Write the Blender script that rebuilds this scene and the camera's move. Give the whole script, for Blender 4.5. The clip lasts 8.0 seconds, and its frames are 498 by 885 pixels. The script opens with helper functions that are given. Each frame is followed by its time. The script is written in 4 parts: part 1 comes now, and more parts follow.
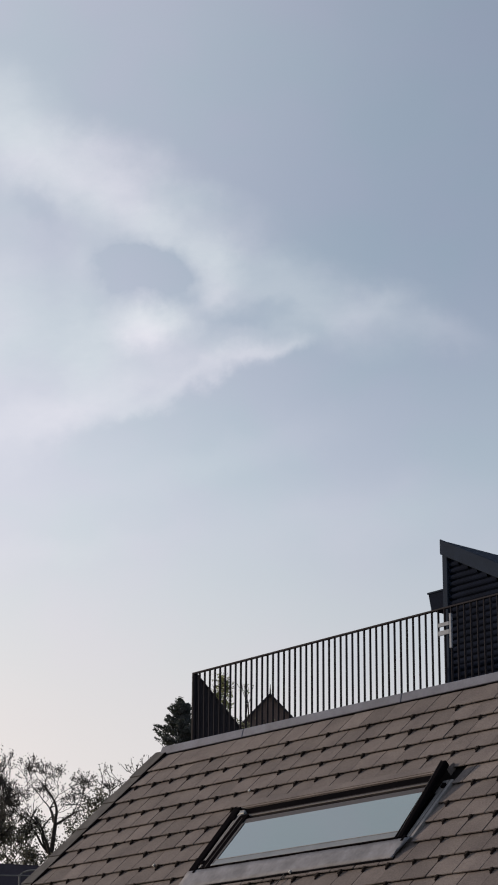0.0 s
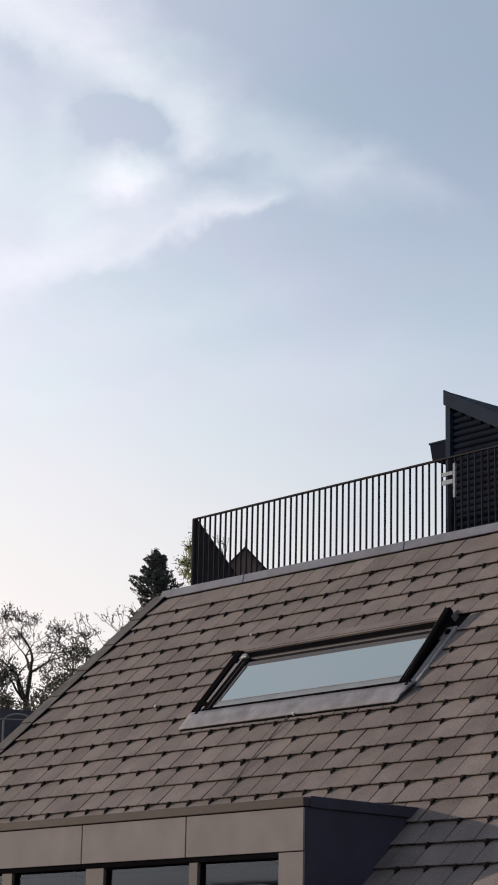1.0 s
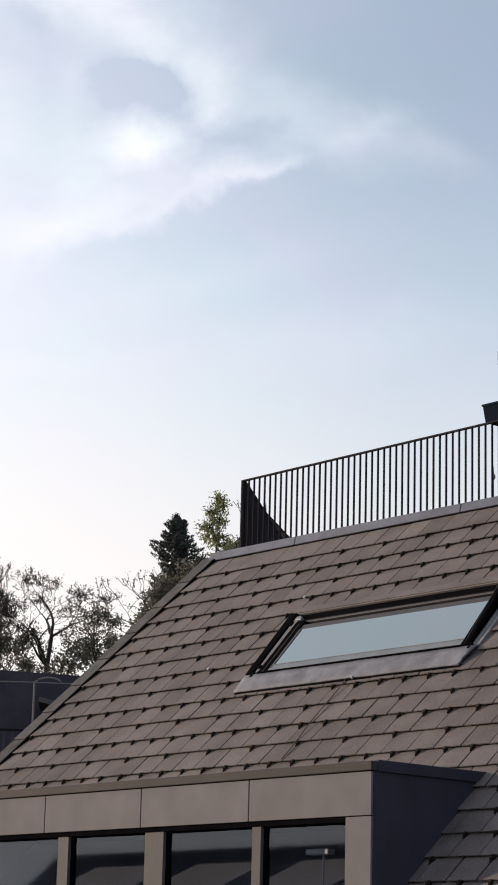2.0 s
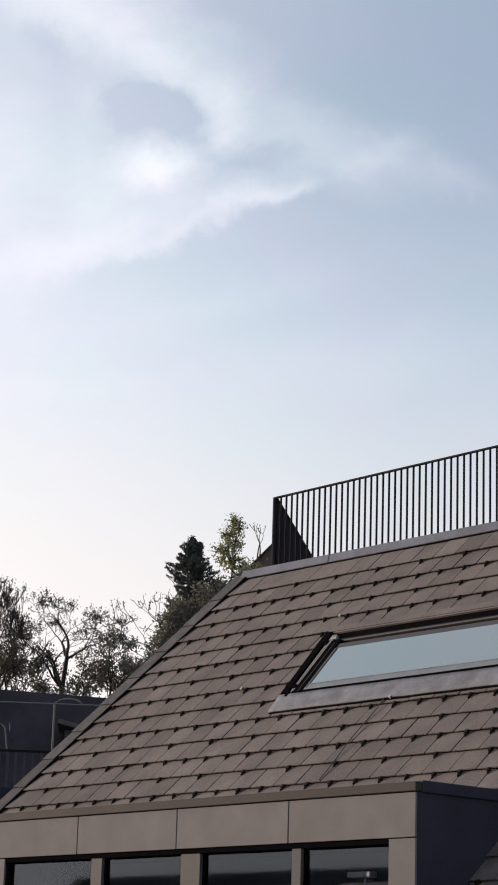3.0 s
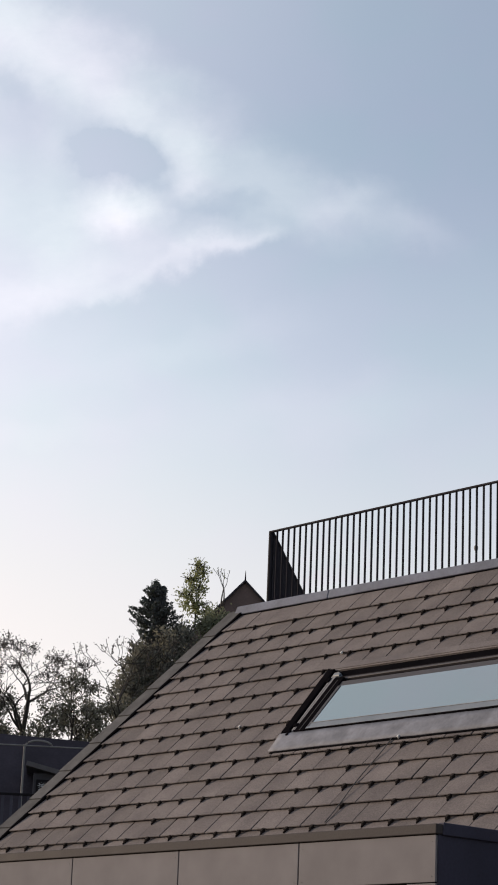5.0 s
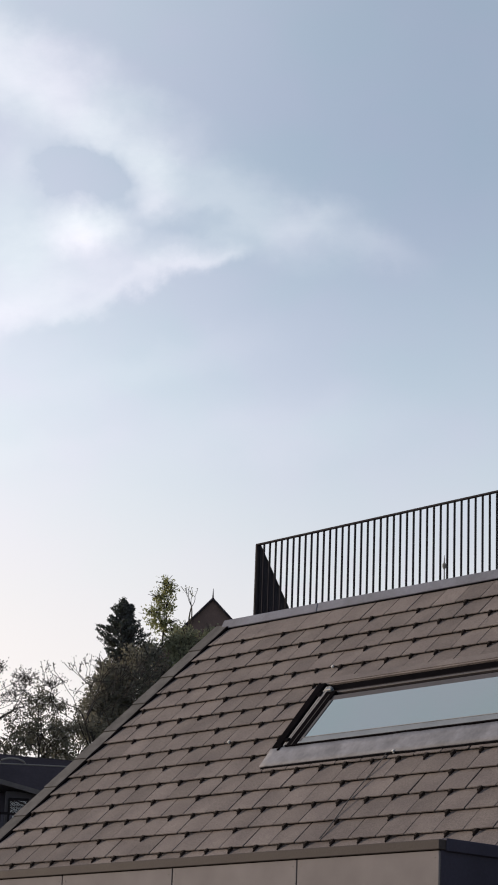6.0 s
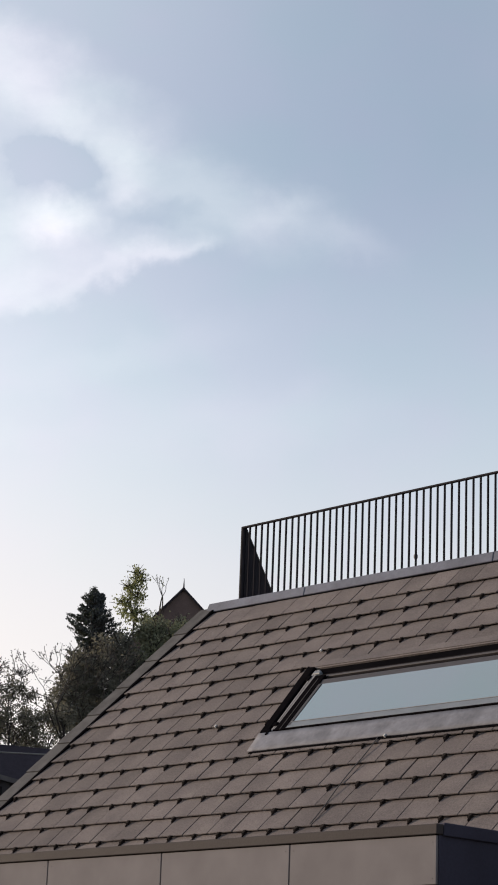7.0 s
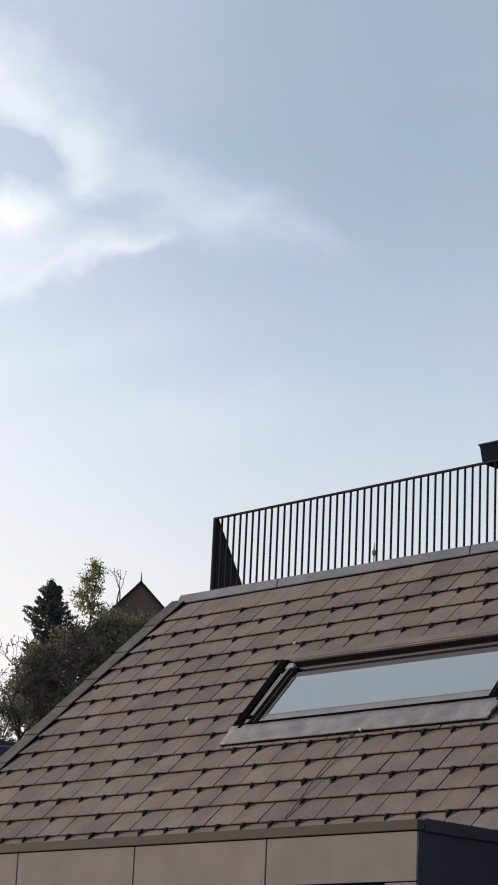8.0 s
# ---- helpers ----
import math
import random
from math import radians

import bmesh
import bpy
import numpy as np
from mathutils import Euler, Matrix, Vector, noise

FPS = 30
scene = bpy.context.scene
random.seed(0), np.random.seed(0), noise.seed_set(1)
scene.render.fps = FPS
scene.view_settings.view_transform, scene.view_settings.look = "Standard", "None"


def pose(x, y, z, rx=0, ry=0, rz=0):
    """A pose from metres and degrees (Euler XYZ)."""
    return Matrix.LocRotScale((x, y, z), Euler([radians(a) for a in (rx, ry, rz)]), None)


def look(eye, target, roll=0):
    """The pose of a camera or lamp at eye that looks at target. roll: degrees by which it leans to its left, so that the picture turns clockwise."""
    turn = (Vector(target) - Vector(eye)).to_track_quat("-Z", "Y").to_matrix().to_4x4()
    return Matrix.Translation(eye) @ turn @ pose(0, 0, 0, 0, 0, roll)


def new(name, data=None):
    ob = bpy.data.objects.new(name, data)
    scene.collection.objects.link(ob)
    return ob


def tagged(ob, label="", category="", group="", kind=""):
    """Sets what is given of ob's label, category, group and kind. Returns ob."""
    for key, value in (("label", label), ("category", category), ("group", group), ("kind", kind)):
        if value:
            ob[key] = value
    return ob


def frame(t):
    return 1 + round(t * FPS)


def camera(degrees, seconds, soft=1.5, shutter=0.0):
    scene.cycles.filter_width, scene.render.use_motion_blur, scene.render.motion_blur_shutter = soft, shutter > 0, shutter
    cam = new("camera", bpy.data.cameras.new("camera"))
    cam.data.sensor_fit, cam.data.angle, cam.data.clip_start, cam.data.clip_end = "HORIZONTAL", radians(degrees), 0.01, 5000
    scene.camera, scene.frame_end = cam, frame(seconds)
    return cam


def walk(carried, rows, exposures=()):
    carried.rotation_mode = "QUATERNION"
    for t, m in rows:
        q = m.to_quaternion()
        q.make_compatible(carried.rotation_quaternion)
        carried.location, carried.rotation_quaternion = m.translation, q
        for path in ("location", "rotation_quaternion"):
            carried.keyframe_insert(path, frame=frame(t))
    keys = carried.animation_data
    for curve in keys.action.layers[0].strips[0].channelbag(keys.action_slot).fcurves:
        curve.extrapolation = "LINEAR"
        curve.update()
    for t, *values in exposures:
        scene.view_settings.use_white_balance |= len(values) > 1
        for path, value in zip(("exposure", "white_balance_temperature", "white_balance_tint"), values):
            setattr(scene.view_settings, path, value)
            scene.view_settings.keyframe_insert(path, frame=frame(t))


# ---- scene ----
cam = camera(13.184, 8.0, soft=1.9)
rows = [
(0.0, look((15.065, -13.251, 7.170), (-3.072, 1.974, 15.187), 0.42)),
    (0.5, look((15.035, -13.496, 7.071), (-3.161, 2.226, 13.906), 0.91)),
    (1.0, look((14.796, -13.548, 7.057), (-3.499, 2.236, 13.470), 1.24)),
    (1.5, look((14.457, -13.629, 7.053), (-3.965, 2.140, 13.134), 1.38)),
    (2.0, look((14.232, -13.691, 7.066), (-4.250, 2.030, 13.089), 1.51)),
    (3.5, look((13.488, -13.581, 7.059), (-5.040, 1.897, 13.550), 2.00)),
    (4.0, look((13.246, -13.556, 7.063), (-5.191, 1.972, 13.694), 2.21)),
    (4.5, look((13.015, -13.461, 7.066), (-5.284, 2.194, 13.778), 2.31)),
    (6.0, look((12.286, -13.375, 7.069), (-5.536, 2.680, 14.113), 2.09)),
    (6.5, look((12.099, -13.314, 7.064), (-5.610, 2.865, 14.107), 2.00)),
    (7.0, look((11.849, -13.268, 7.046), (-5.750, 3.068, 14.004), 2.20)),
    (7.5, look((11.647, -13.271, 7.070), (-5.838, 3.237, 13.905), 2.28)),
    (8.0, look((11.483, -13.207, 7.063), (-5.780, 3.499, 13.985), 2.60)),
]
walk(cam, rows, exposures=[(0.0, -0.30), (0.3, -0.19), (0.6, -0.11), (1.0, -0.01), (2.0, 0.10), (3.5, 0.0), (6.6, 0.0), (8.0, 0.08)])

# ---- world and sun ----
SUN_WAY = Vector((-0.88, -0.44, 0.18)).normalized()      # towards the sun
SKY_A = Vector((-0.741, 0.619, 0.2597)).normalized()      # the stretch of sky with the thin clouds
SKY_R = Vector((0.641, 0.767, 0.034)).normalized()


def world_sky():
    w = bpy.data.worlds.new("sky")
    scene.world = w
    w.use_nodes = True
    nt = w.node_tree
    nt.nodes.clear()
    N, L = nt.nodes.new, nt.links.new

    def val(x):
        n = N("ShaderNodeValue")
        n.outputs[0].default_value = x
        return n.outputs[0]

    def m(op, a, b=None, c=None, clamp=False):
        n = N("ShaderNodeMath")
        n.operation, n.use_clamp = op, clamp
        for i, s in enumerate((a, b, c)):
            if s is None:
                continue
            if isinstance(s, (int, float)):
                n.inputs[i].default_value = s
            else:
                L(s, n.inputs[i])
        return n.outputs[0]

    def dot(v):
        n = N("ShaderNodeVectorMath")
        n.operation = "DOT_PRODUCT"
        L(way, n.inputs[0])
        n.inputs[1].default_value = v
        return n.outputs["Value"]

    def smooth(x, lo, hi):
        n = N("ShaderNodeMapRange")
        n.interpolation_type = "SMOOTHSTEP"
        L(x, n.inputs[0])
        n.inputs[1].default_value, n.inputs[2].default_value = lo, hi
        return n.outputs[0]

    tc = N("ShaderNodeTexCoord")
    way = tc.outputs["Generated"]
    up = SKY_R.cross(SKY_A).normalized()
    ahead = m("MAXIMUM", dot(SKY_A), 0.05)
    front = smooth(dot(SKY_A), 0.6, 0.9)
    # sky coordinates in hundredths of the view's half width, across and up
    u0 = m("MULTIPLY", m("DIVIDE", dot(SKY_R), ahead), 8.653)
    v0 = m("MULTIPLY", m("DIVIDE", dot(up), ahead), 8.653)
    comb = N("ShaderNodeCombineXYZ")
    L(u0, comb.inputs[0])
    L(v0, comb.inputs[1])

    def fbm(scale, detail, rough, stretch=(1, 1, 1), turn=0.0, offset=0.0):
        mp = N("ShaderNodeMapping")
        mp.inputs["Scale"].default_value = stretch
        mp.inputs["Rotation"].default_value = (0, 0, turn)
        mp.inputs["Location"].default_value = (offset, offset * 0.7, 0)
        L(comb.outputs[0], mp.inputs[0])
        n = N("ShaderNodeTexNoise")
        n.inputs["Scale"].default_value, n.inputs["Detail"].default_value, n.inputs["Roughness"].default_value = scale, detail, rough
        L(mp.outputs[0], n.inputs["Vector"])
        return n.outputs[0]

    wob = m("SUBTRACT", fbm(2.6, 5.0, 0.6), 0.5)
    wob2 = m("SUBTRACT", fbm(2.6, 5.0, 0.6, offset=7.3), 0.5)
    u = m("ADD", u0, m("MULTIPLY", wob, 0.31))
    v = m("ADD", v0, m("MULTIPLY", wob2, 0.31))

    def blob(cx, cy, ru, rv, turn=0.0, soft=0.08):
        """A soft-edged wisp: 1 at its middle, 0 at its rim."""
        c, s = math.cos(turn), math.sin(turn)
        du, dv = m("SUBTRACT", u, cx), m("SUBTRACT", v, cy)
        a = m("DIVIDE", m("ADD", m("MULTIPLY", du, c), m("MULTIPLY", dv, s)), ru)
        b = m("DIVIDE", m("SUBTRACT", m("MULTIPLY", dv, c), m("MULTIPLY", du, s)), rv)
        d = m("SQRT", m("ADD", m("MULTIPLY", a, a), m("MULTIPLY", b, b)))
        return smooth(d, 1.0, soft)

    wisps = (
        (-0.26, 1.03, 0.25, 0.16, -0.2, 0.50), (-0.44, 0.98, 0.34, 0.26, 0.2, 0.34), (-0.22, 0.97, 0.20, 0.16, 0.3, 0.16),
        (-0.34, 1.56, 0.76, 0.29, -0.50, 0.44), (-0.25, 1.44, 0.22, 0.16, -0.3, 0.16), (-0.85, 1.84, 0.66, 0.34, -0.62, 0.42),
        (-0.02, 1.26, 0.17, 0.24, 0.3, 0.26), (-0.52, 1.26, 0.14, 0.24, -0.2, 0.16), (0.02, 1.05, 0.30, 0.22, 0.0, 0.08), (-0.06, 1.14, 0.16, 0.06, 0.5, 0.16), (0.64, 1.10, 0.26, 0.10, 0.3, 0.10), (0.90, 0.98, 0.34, 0.12, -0.4, 0.09),
        (-0.12, 0.79, 0.58, 0.065, 0.36, 0.16), (0.28, 0.91, 0.20, 0.05, 0.30, 0.14),
        (-0.28, 0.78, 0.74, 0.13, 0.36, 0.34), (0.16, 0.90, 0.30, 0.09, 0.25, 0.28), (-0.72, 0.66, 0.62, 0.20, 0.42, 0.27), (-0.45, 0.84, 0.55, 0.16, 0.38, 0.14),
        (0.38, 1.12, 0.70, 0.24, -0.25, 0.26), (-0.95, 1.0, 0.62, 0.75, 0.0, 0.40), (-0.72, 0.12, 0.75, 0.10, 0.12, 0.12),
        (0.05, 0.50, 0.7, 0.14, 0.3, 0.08), (0.5, 0.25, 0.8, 0.25, 0.1, 0.10), (-0.6, 0.4, 0.8, 0.3, 0.2, 0.10),
    )
    cloud = val(0.0)
    for cx, cy, ru, rv, turn, k in wisps:
        cloud = m("ADD", cloud, m("MULTIPLY", blob(cx, cy, ru, rv, turn), k))
    cloud = m("SUBTRACT", cloud, m("MULTIPLY", blob(-0.28, 1.27, 0.27, 0.12, 0.05, 0.25), 0.36))
    cloud = m("SUBTRACT", cloud, m("MULTIPLY", blob(-0.72, 1.52, 0.17, 0.09, -0.6, 0.2), 0.14))
    cloud = m("SUBTRACT", cloud, m("MULTIPLY", blob(0.14, 1.07, 0.22, 0.08, 0.1, 0.2), 0.16))
    cloud = m("MULTIPLY", cloud, m("ADD", 0.62, m("MULTIPLY", fbm(4.5, 6, 0.62, (1, 1.9, 1), -0.4), 0.75)))
    cloud = m("MULTIPLY", m("MINIMUM", m("MAXIMUM", cloud, 0.0), 1.0), front)
    # thin veil over the whole sky, thickest near the horizon and on the sun's side
    z = dot(Vector((0, 0, 1)))
    low = smooth(z, 0.42, 0.10)
    side = smooth(dot(SUN_WAY), 0.30, 0.62)
    streaks = N("ShaderNodeTexNoise")
    streaks.inputs["Scale"].default_value, streaks.inputs["Detail"].default_value = 5.0, 4.0
    L(way, streaks.inputs["Vector"])
    veil = m("ADD", m("MULTIPLY", low, 0.56), m("MULTIPLY", side, 0.36))
    veil = m("ADD", veil, m("MULTIPLY", m("SUBTRACT", streaks.outputs[0], 0.5), 0.10))
    veil = m("ADD", veil, 0.26, clamp=True)
    fac = m("SUBTRACT", 1.0, m("MULTIPLY", m("SUBTRACT", 1.0, veil), m("SUBTRACT", 1.0, m("MULTIPLY", cloud, 1.0))), clamp=True)

    sky = N("ShaderNodeTexSky")
    sky.sky_type, sky.sun_disc = "NISHITA", False
    sky.sun_elevation = math.asin(SUN_WAY.z)
    sky.sun_rotation = math.atan2(SUN_WAY.x, SUN_WAY.y)
    sky.dust_density, sky.air_density, sky.ozone_density = 0.8, 1.1, 2.5
    haze = N("ShaderNodeMix")
    haze.data_type = "RGBA"
    tints = N("ShaderNodeMix")               # faint lilac and blue-green drifts in the veil
    tints.data_type = "RGBA"
    tints.inputs["A"].default_value = (7.78, 8.14, 8.52, 1)
    tints.inputs["B"].default_value = (8.12, 8.02, 8.70, 1)
    drift = N("ShaderNodeMapRange")
    drift.inputs[1].default_value, drift.inputs[2].default_value = 0.38, 0.62
    L(fbm(1.7, 2.0, 0.5, (1, 1.5, 1), 0.5, 3.1), drift.inputs[0])
    L(drift.outputs[0], tints.inputs["Factor"])
    L(tints.outputs["Result"], haze.inputs["A"])
    haze.inputs["B"].default_value = (8.05, 7.58, 7.45, 1)
    L(smooth(z, 0.32, 0.17), haze.inputs["Factor"])
    clear = N("ShaderNodeVectorMath")
    clear.operation = "MULTIPLY"
    clear.inputs[1].default_value = (1.13, 1.212, 1.272)
    L(sky.outputs[0], clear.inputs[0])
    mix = N("ShaderNodeMix")
    mix.data_type = "RGBA"
    L(fac, mix.inputs["Factor"])
    L(clear.outputs[0], mix.inputs["A"])
    L(haze.outputs["Result"], mix.inputs["B"])
    bg = N("ShaderNodeBackground")
    bg.inputs["Strength"].default_value = 0.124
    L(mix.outputs["Result"], bg.inputs["Color"])
    out = N("ShaderNodeOutputWorld")
    L(bg.outputs[0], out.inputs["Surface"])


world_sky()
sun = new("sun", bpy.data.lights.new("sun", "SUN"))
sun.data.energy, sun.data.angle, sun.data.color = 4.5, radians(1.0), (1.0, 0.80, 0.61)
sun.matrix_world = look(SUN_WAY * 60, (0, 0, 0))


# ---- materials ----
def material(name, base, rough=0.7, metal=0.0, vary=0.25, scale=6.0, fine=60.0, bump=0.15, rand=0.0, spec=0.5, tint=None, island=False, grit=(0.55, 1.35)):
    """A surface of one base colour with stains at a large scale, grain at a small one, and fine relief."""
    mat = bpy.data.materials.new(name)
    mat.use_nodes = True
    nt = mat.node_tree
    N, L = nt.nodes.new, nt.links.new
    bsdf = nt.nodes["Principled BSDF"]
    geo = N("ShaderNodeNewGeometry")
    big, small = N("ShaderNodeTexNoise"), N("ShaderNodeTexNoise")
    for n, s, d in ((big, scale, 4.0), (small, fine, 3.0)):
        n.inputs["Scale"].default_value, n.inputs["Detail"].default_value = s, d
        L(geo.outputs["Position"], n.inputs["Vector"])
    dark = tuple(c * (1 - vary) for c in base)
    light = tuple(min(1.0, c * (1 + vary)) for c in (tint or base))
    ramp = N("ShaderNodeValToRGB")
    ramp.color_ramp.elements[0].position, ramp.color_ramp.elements[1].position = 0.3, 0.7
    ramp.color_ramp.elements[0].color, ramp.color_ramp.elements[1].color = (*dark, 1), (*light, 1)
    L(big.outputs[0], ramp.inputs[0])
    grain = N("ShaderNodeMix")
    grain.data_type, grain.blend_type = "RGBA", "MULTIPLY"
    grain.inputs["Factor"].default_value = 0.5
    L(ramp.outputs[0], grain.inputs["A"])
    g = N("ShaderNodeMapRange")
    g.inputs[3].default_value, g.inputs[4].default_value = grit
    L(small.outputs[0], g.inputs[0])
    L(g.outputs[0], grain.inputs["B"])
    colour = grain.outputs["Result"]
    if rand:
        source = geo.outputs["Random Per Island"] if island else N("ShaderNodeObjectInfo").outputs["Random"]
        r = N("ShaderNodeMapRange")
        r.inputs[3].default_value, r.inputs[4].default_value = 1 - rand, 1 + rand
        L(source, r.inputs[0])
        more = N("ShaderNodeMix")
        more.data_type, more.blend_type = "RGBA", "MULTIPLY"
        more.inputs["Factor"].default_value = 1.0
        L(colour, more.inputs["A"])
        L(r.outputs[0], more.inputs["B"])
        colour = more.outputs["Result"]
    L(colour, bsdf.inputs["Base Color"])
    rr = N("ShaderNodeMapRange")
    rr.inputs[3].default_value, rr.inputs[4].default_value = max(0.02, rough - 0.12), min(1.0, rough + 0.12)
    L(big.outputs[0], rr.inputs[0])
    L(rr.outputs[0], bsdf.inputs["Roughness"])
    bsdf.inputs["Metallic"].default_value = metal
    bsdf.inputs["Specular IOR Level"].default_value = spec
    if bump:
        b = N("ShaderNodeBump")
        b.inputs["Strength"].default_value, b.inputs["Distance"].default_value = bump, 0.01
        L(small.outputs[0], b.inputs["Height"])
        L(b.outputs[0], bsdf.inputs["Normal"])
    return mat


def leafy(mat, base, share=0.45):
    """Lets light through thin leaves."""
    nt = mat.node_tree
    N, L = nt.nodes.new, nt.links.new
    t = N("ShaderNodeBsdfTranslucent")
    t.inputs["Color"].default_value = (*base, 1)
    mix = N("ShaderNodeMixShader")
    mix.inputs[0].default_value = share
    L(nt.nodes["Principled BSDF"].outputs[0], mix.inputs[1])
    L(t.outputs[0], mix.inputs[2])
    L(mix.outputs[0], nt.nodes["Material Output"].inputs["Surface"])
    return mat


def glass(name, base, rough, spec, coat=1.0):
    mat = bpy.data.materials.new(name)
    mat.use_nodes = True
    b = mat.node_tree.nodes["Principled BSDF"]
    b.inputs["Base Color"].default_value = (*base, 1)
    b.inputs["Roughness"].default_value = rough
    b.inputs["IOR"].default_value = spec
    b.inputs["Coat Weight"].default_value = coat
    b.inputs["Coat Roughness"].default_value = rough
    return mat


def clear_pane(name, tint):
    """Thin window glass: seen through, with a mirror gloss that grows with the angle."""
    mat = bpy.data.materials.new(name)
    mat.use_nodes = True
    nt = mat.node_tree
    N, L = nt.nodes.new, nt.links.new
    through_, gloss, mix, facing = N("ShaderNodeBsdfTransparent"), N("ShaderNodeBsdfGlossy"), N("ShaderNodeMixShader"), N("ShaderNodeLayerWeight")
    steep, share = N("ShaderNodeMath"), N("ShaderNodeMath")
    through_.inputs["Color"].default_value = (*tint, 1)
    gloss.inputs["Color"].default_value, gloss.inputs["Roughness"].default_value = (0.84, 0.92, 1.0, 1), 0.03
    facing.inputs["Blend"].default_value = 0.5
    steep.operation, steep.inputs[1].default_value = "POWER", 5.0
    share.operation, share.inputs[1].default_value, share.inputs[2].default_value = "MULTIPLY_ADD", 0.96, 0.04
    L(facing.outputs["Facing"], steep.inputs[0])
    L(steep.outputs[0], share.inputs[0])
    L(share.outputs[0], mix.inputs[0])
    L(through_.outputs[0], mix.inputs[1])
    L(gloss.outputs[0], mix.inputs[2])
    L(mix.outputs[0], nt.nodes["Material Output"].inputs["Surface"])
    return mat


SLATE = material("slate", (0.136, 0.1175, 0.116), 0.85, 0, 0.18, 2.3, 55, 0.5, 0.14, grit=(-0.1, 2.0), tint=(0.136, 0.118, 0.113), spec=0.12)
SLATE_REST = material("slate_rest", (0.136, 0.1175, 0.116), 0.85, 0, 0.18, 2.3, 55, 0.5, 0.14, grit=(-0.1, 2.0), tint=(0.136, 0.118, 0.113), island=True, spec=0.12)
UNDER = material("roof_underlay", (0.010, 0.009, 0.009), 0.95, 0, 0.2, 3, 40, spec=0.03)
HOOK = material("hook_metal", (0.018, 0.014, 0.013), 0.9, 0.0, 0.3, 9, 80, 0, spec=0.1)
WHITE = material("pale_chip", (0.5, 0.49, 0.47), 0.7, 0, 0.1, 20, 90, 0)
CAP = material("ridge_zinc", (0.135, 0.145, 0.185), 0.75, 0.0, 0.22, 2.2, 30, 0.1, spec=0.15)
HIP = material("hip_slate", (0.086, 0.083, 0.084), 0.85, 0, 0.25, 5.0, 50, 0.25, 0.15, spec=0.10)
RAIL = material("rail_steel", (0.024, 0.022, 0.027), 0.75, 0.0, 0.2, 6, 70, 0, spec=0.05)
PANEL = material("facade_panel", (0.168, 0.156, 0.162), 0.85, 0, 0.06, 1.2, 3.0, 0.0, 0.05, spec=0.10)
CHEEK = material("cheek_sheet", (0.038, 0.036, 0.055), 0.70, 0, 0.16, 1.5, 40, 0.06, spec=0.20)
DARKTRIM = material("dark_trim", (0.013, 0.012, 0.014), 0.80, 0.0, 0.2, 5, 60, 0.05, spec=0.04)
EDGE = material("dormer_edge_metal", (0.050, 0.043, 0.043), 0.75, 0.0, 0.15, 4, 60, 0.05, spec=0.15)
ALU = material("grey_aluminium", (0.20, 0.195, 0.20), 0.70, 0.1, 0.22, 4, 35, 0.08, spec=0.20)
LEAD = material("lead_apron", (0.165, 0.168, 0.190), 0.75, 0.15, 0.28, 5, 24, 0.35, spec=0.15)
MULLION = material("mullion_aluminium", (0.085, 0.080, 0.083), 0.70, 0.0, 0.1, 4, 60, 0.03, spec=0.15)
ANODISED = material("anodised_bead", (0.044, 0.039, 0.043), 0.55, 0.0, 0.15, 4, 60, 0.03, spec=0.3)
FOOTBAR = material("sash_bar", (0.135, 0.150, 0.168), 0.45, 0.0, 0.12, 4, 60, 0.03, spec=0.4)
# dark colour that carries the dimness of the room behind the panes
ROOM = material("room_dim_tone", (0.055, 0.060, 0.074), 0.85, 0.0, 0.08, 2, 30, 0.05, spec=0.1)
PALE = material("pale_lacquer", (0.24, 0.25, 0.27), 0.5, 0.0, 0.06, 4, 60, 0.02)
FRAME = material("window_aluminium", (0.16, 0.155, 0.15), 0.70, 0.0, 0.1, 4, 60, 0.03, spec=0.15)
HOOD = material("hood_metal", (0.011, 0.009, 0.009), 0.80, 0.0, 0.2, 4, 60, 0.05, spec=0.06)
SEAL = material("black_seal", (0.0055, 0.005, 0.006), 0.95, 0, 0.2, 5, 50, 0, spec=0.0)
SKYGLASS = glass("skylight_glass", (0.025, 0.072, 0.074), 0.03, 3.1)
PANE = clear_pane("window_pane", (0.90, 0.91, 0.94))
SIDING = material("dark_siding", (0.009, 0.012, 0.022), 0.90, 0.0, 0.2, 3, 50, 0.05, spec=0.02)
BARGE = material("barge_metal", (0.021, 0.029, 0.046), 0.85, 0.0, 0.15, 3, 50, 0.05, spec=0.04)
STEEL = material("galvanised", (0.20, 0.22, 0.26), 0.70, 0.2, 0.2, 12, 70, 0.05, spec=0.20)
WALL = material("render_wall", (0.45, 0.42, 0.38), 0.85, 0, 0.12, 1.2, 40, 0.2)
DECK = material("terrace_deck", (0.25, 0.24, 0.23), 0.8, 0, 0.2, 2, 30, 0.2)
GROUND = material("hill_grass", (0.055, 0.065, 0.03), 0.95, 0, 0.45, 0.08, 2.0, 0.3)
BARK = material("bark", (0.031, 0.026, 0.024), 0.9, 0, 0.3, 1.5, 20, 0.3)
NEEDLES = material("conifer_needles", (0.074, 0.079, 0.083), 0.85, 0, 0.35, 0.8, 9, 0, 0.35, island=True)
LEAF_G = material("young_leaves", (0.17, 0.175, 0.085), 0.7, 0, 0.3, 0.8, 8, 0, 0.35, island=True)
LEAF_D = material("brown_olive_leaves", (0.122, 0.118, 0.098), 0.8, 0, 0.4, 0.5, 8, 0, 0.4, island=True)
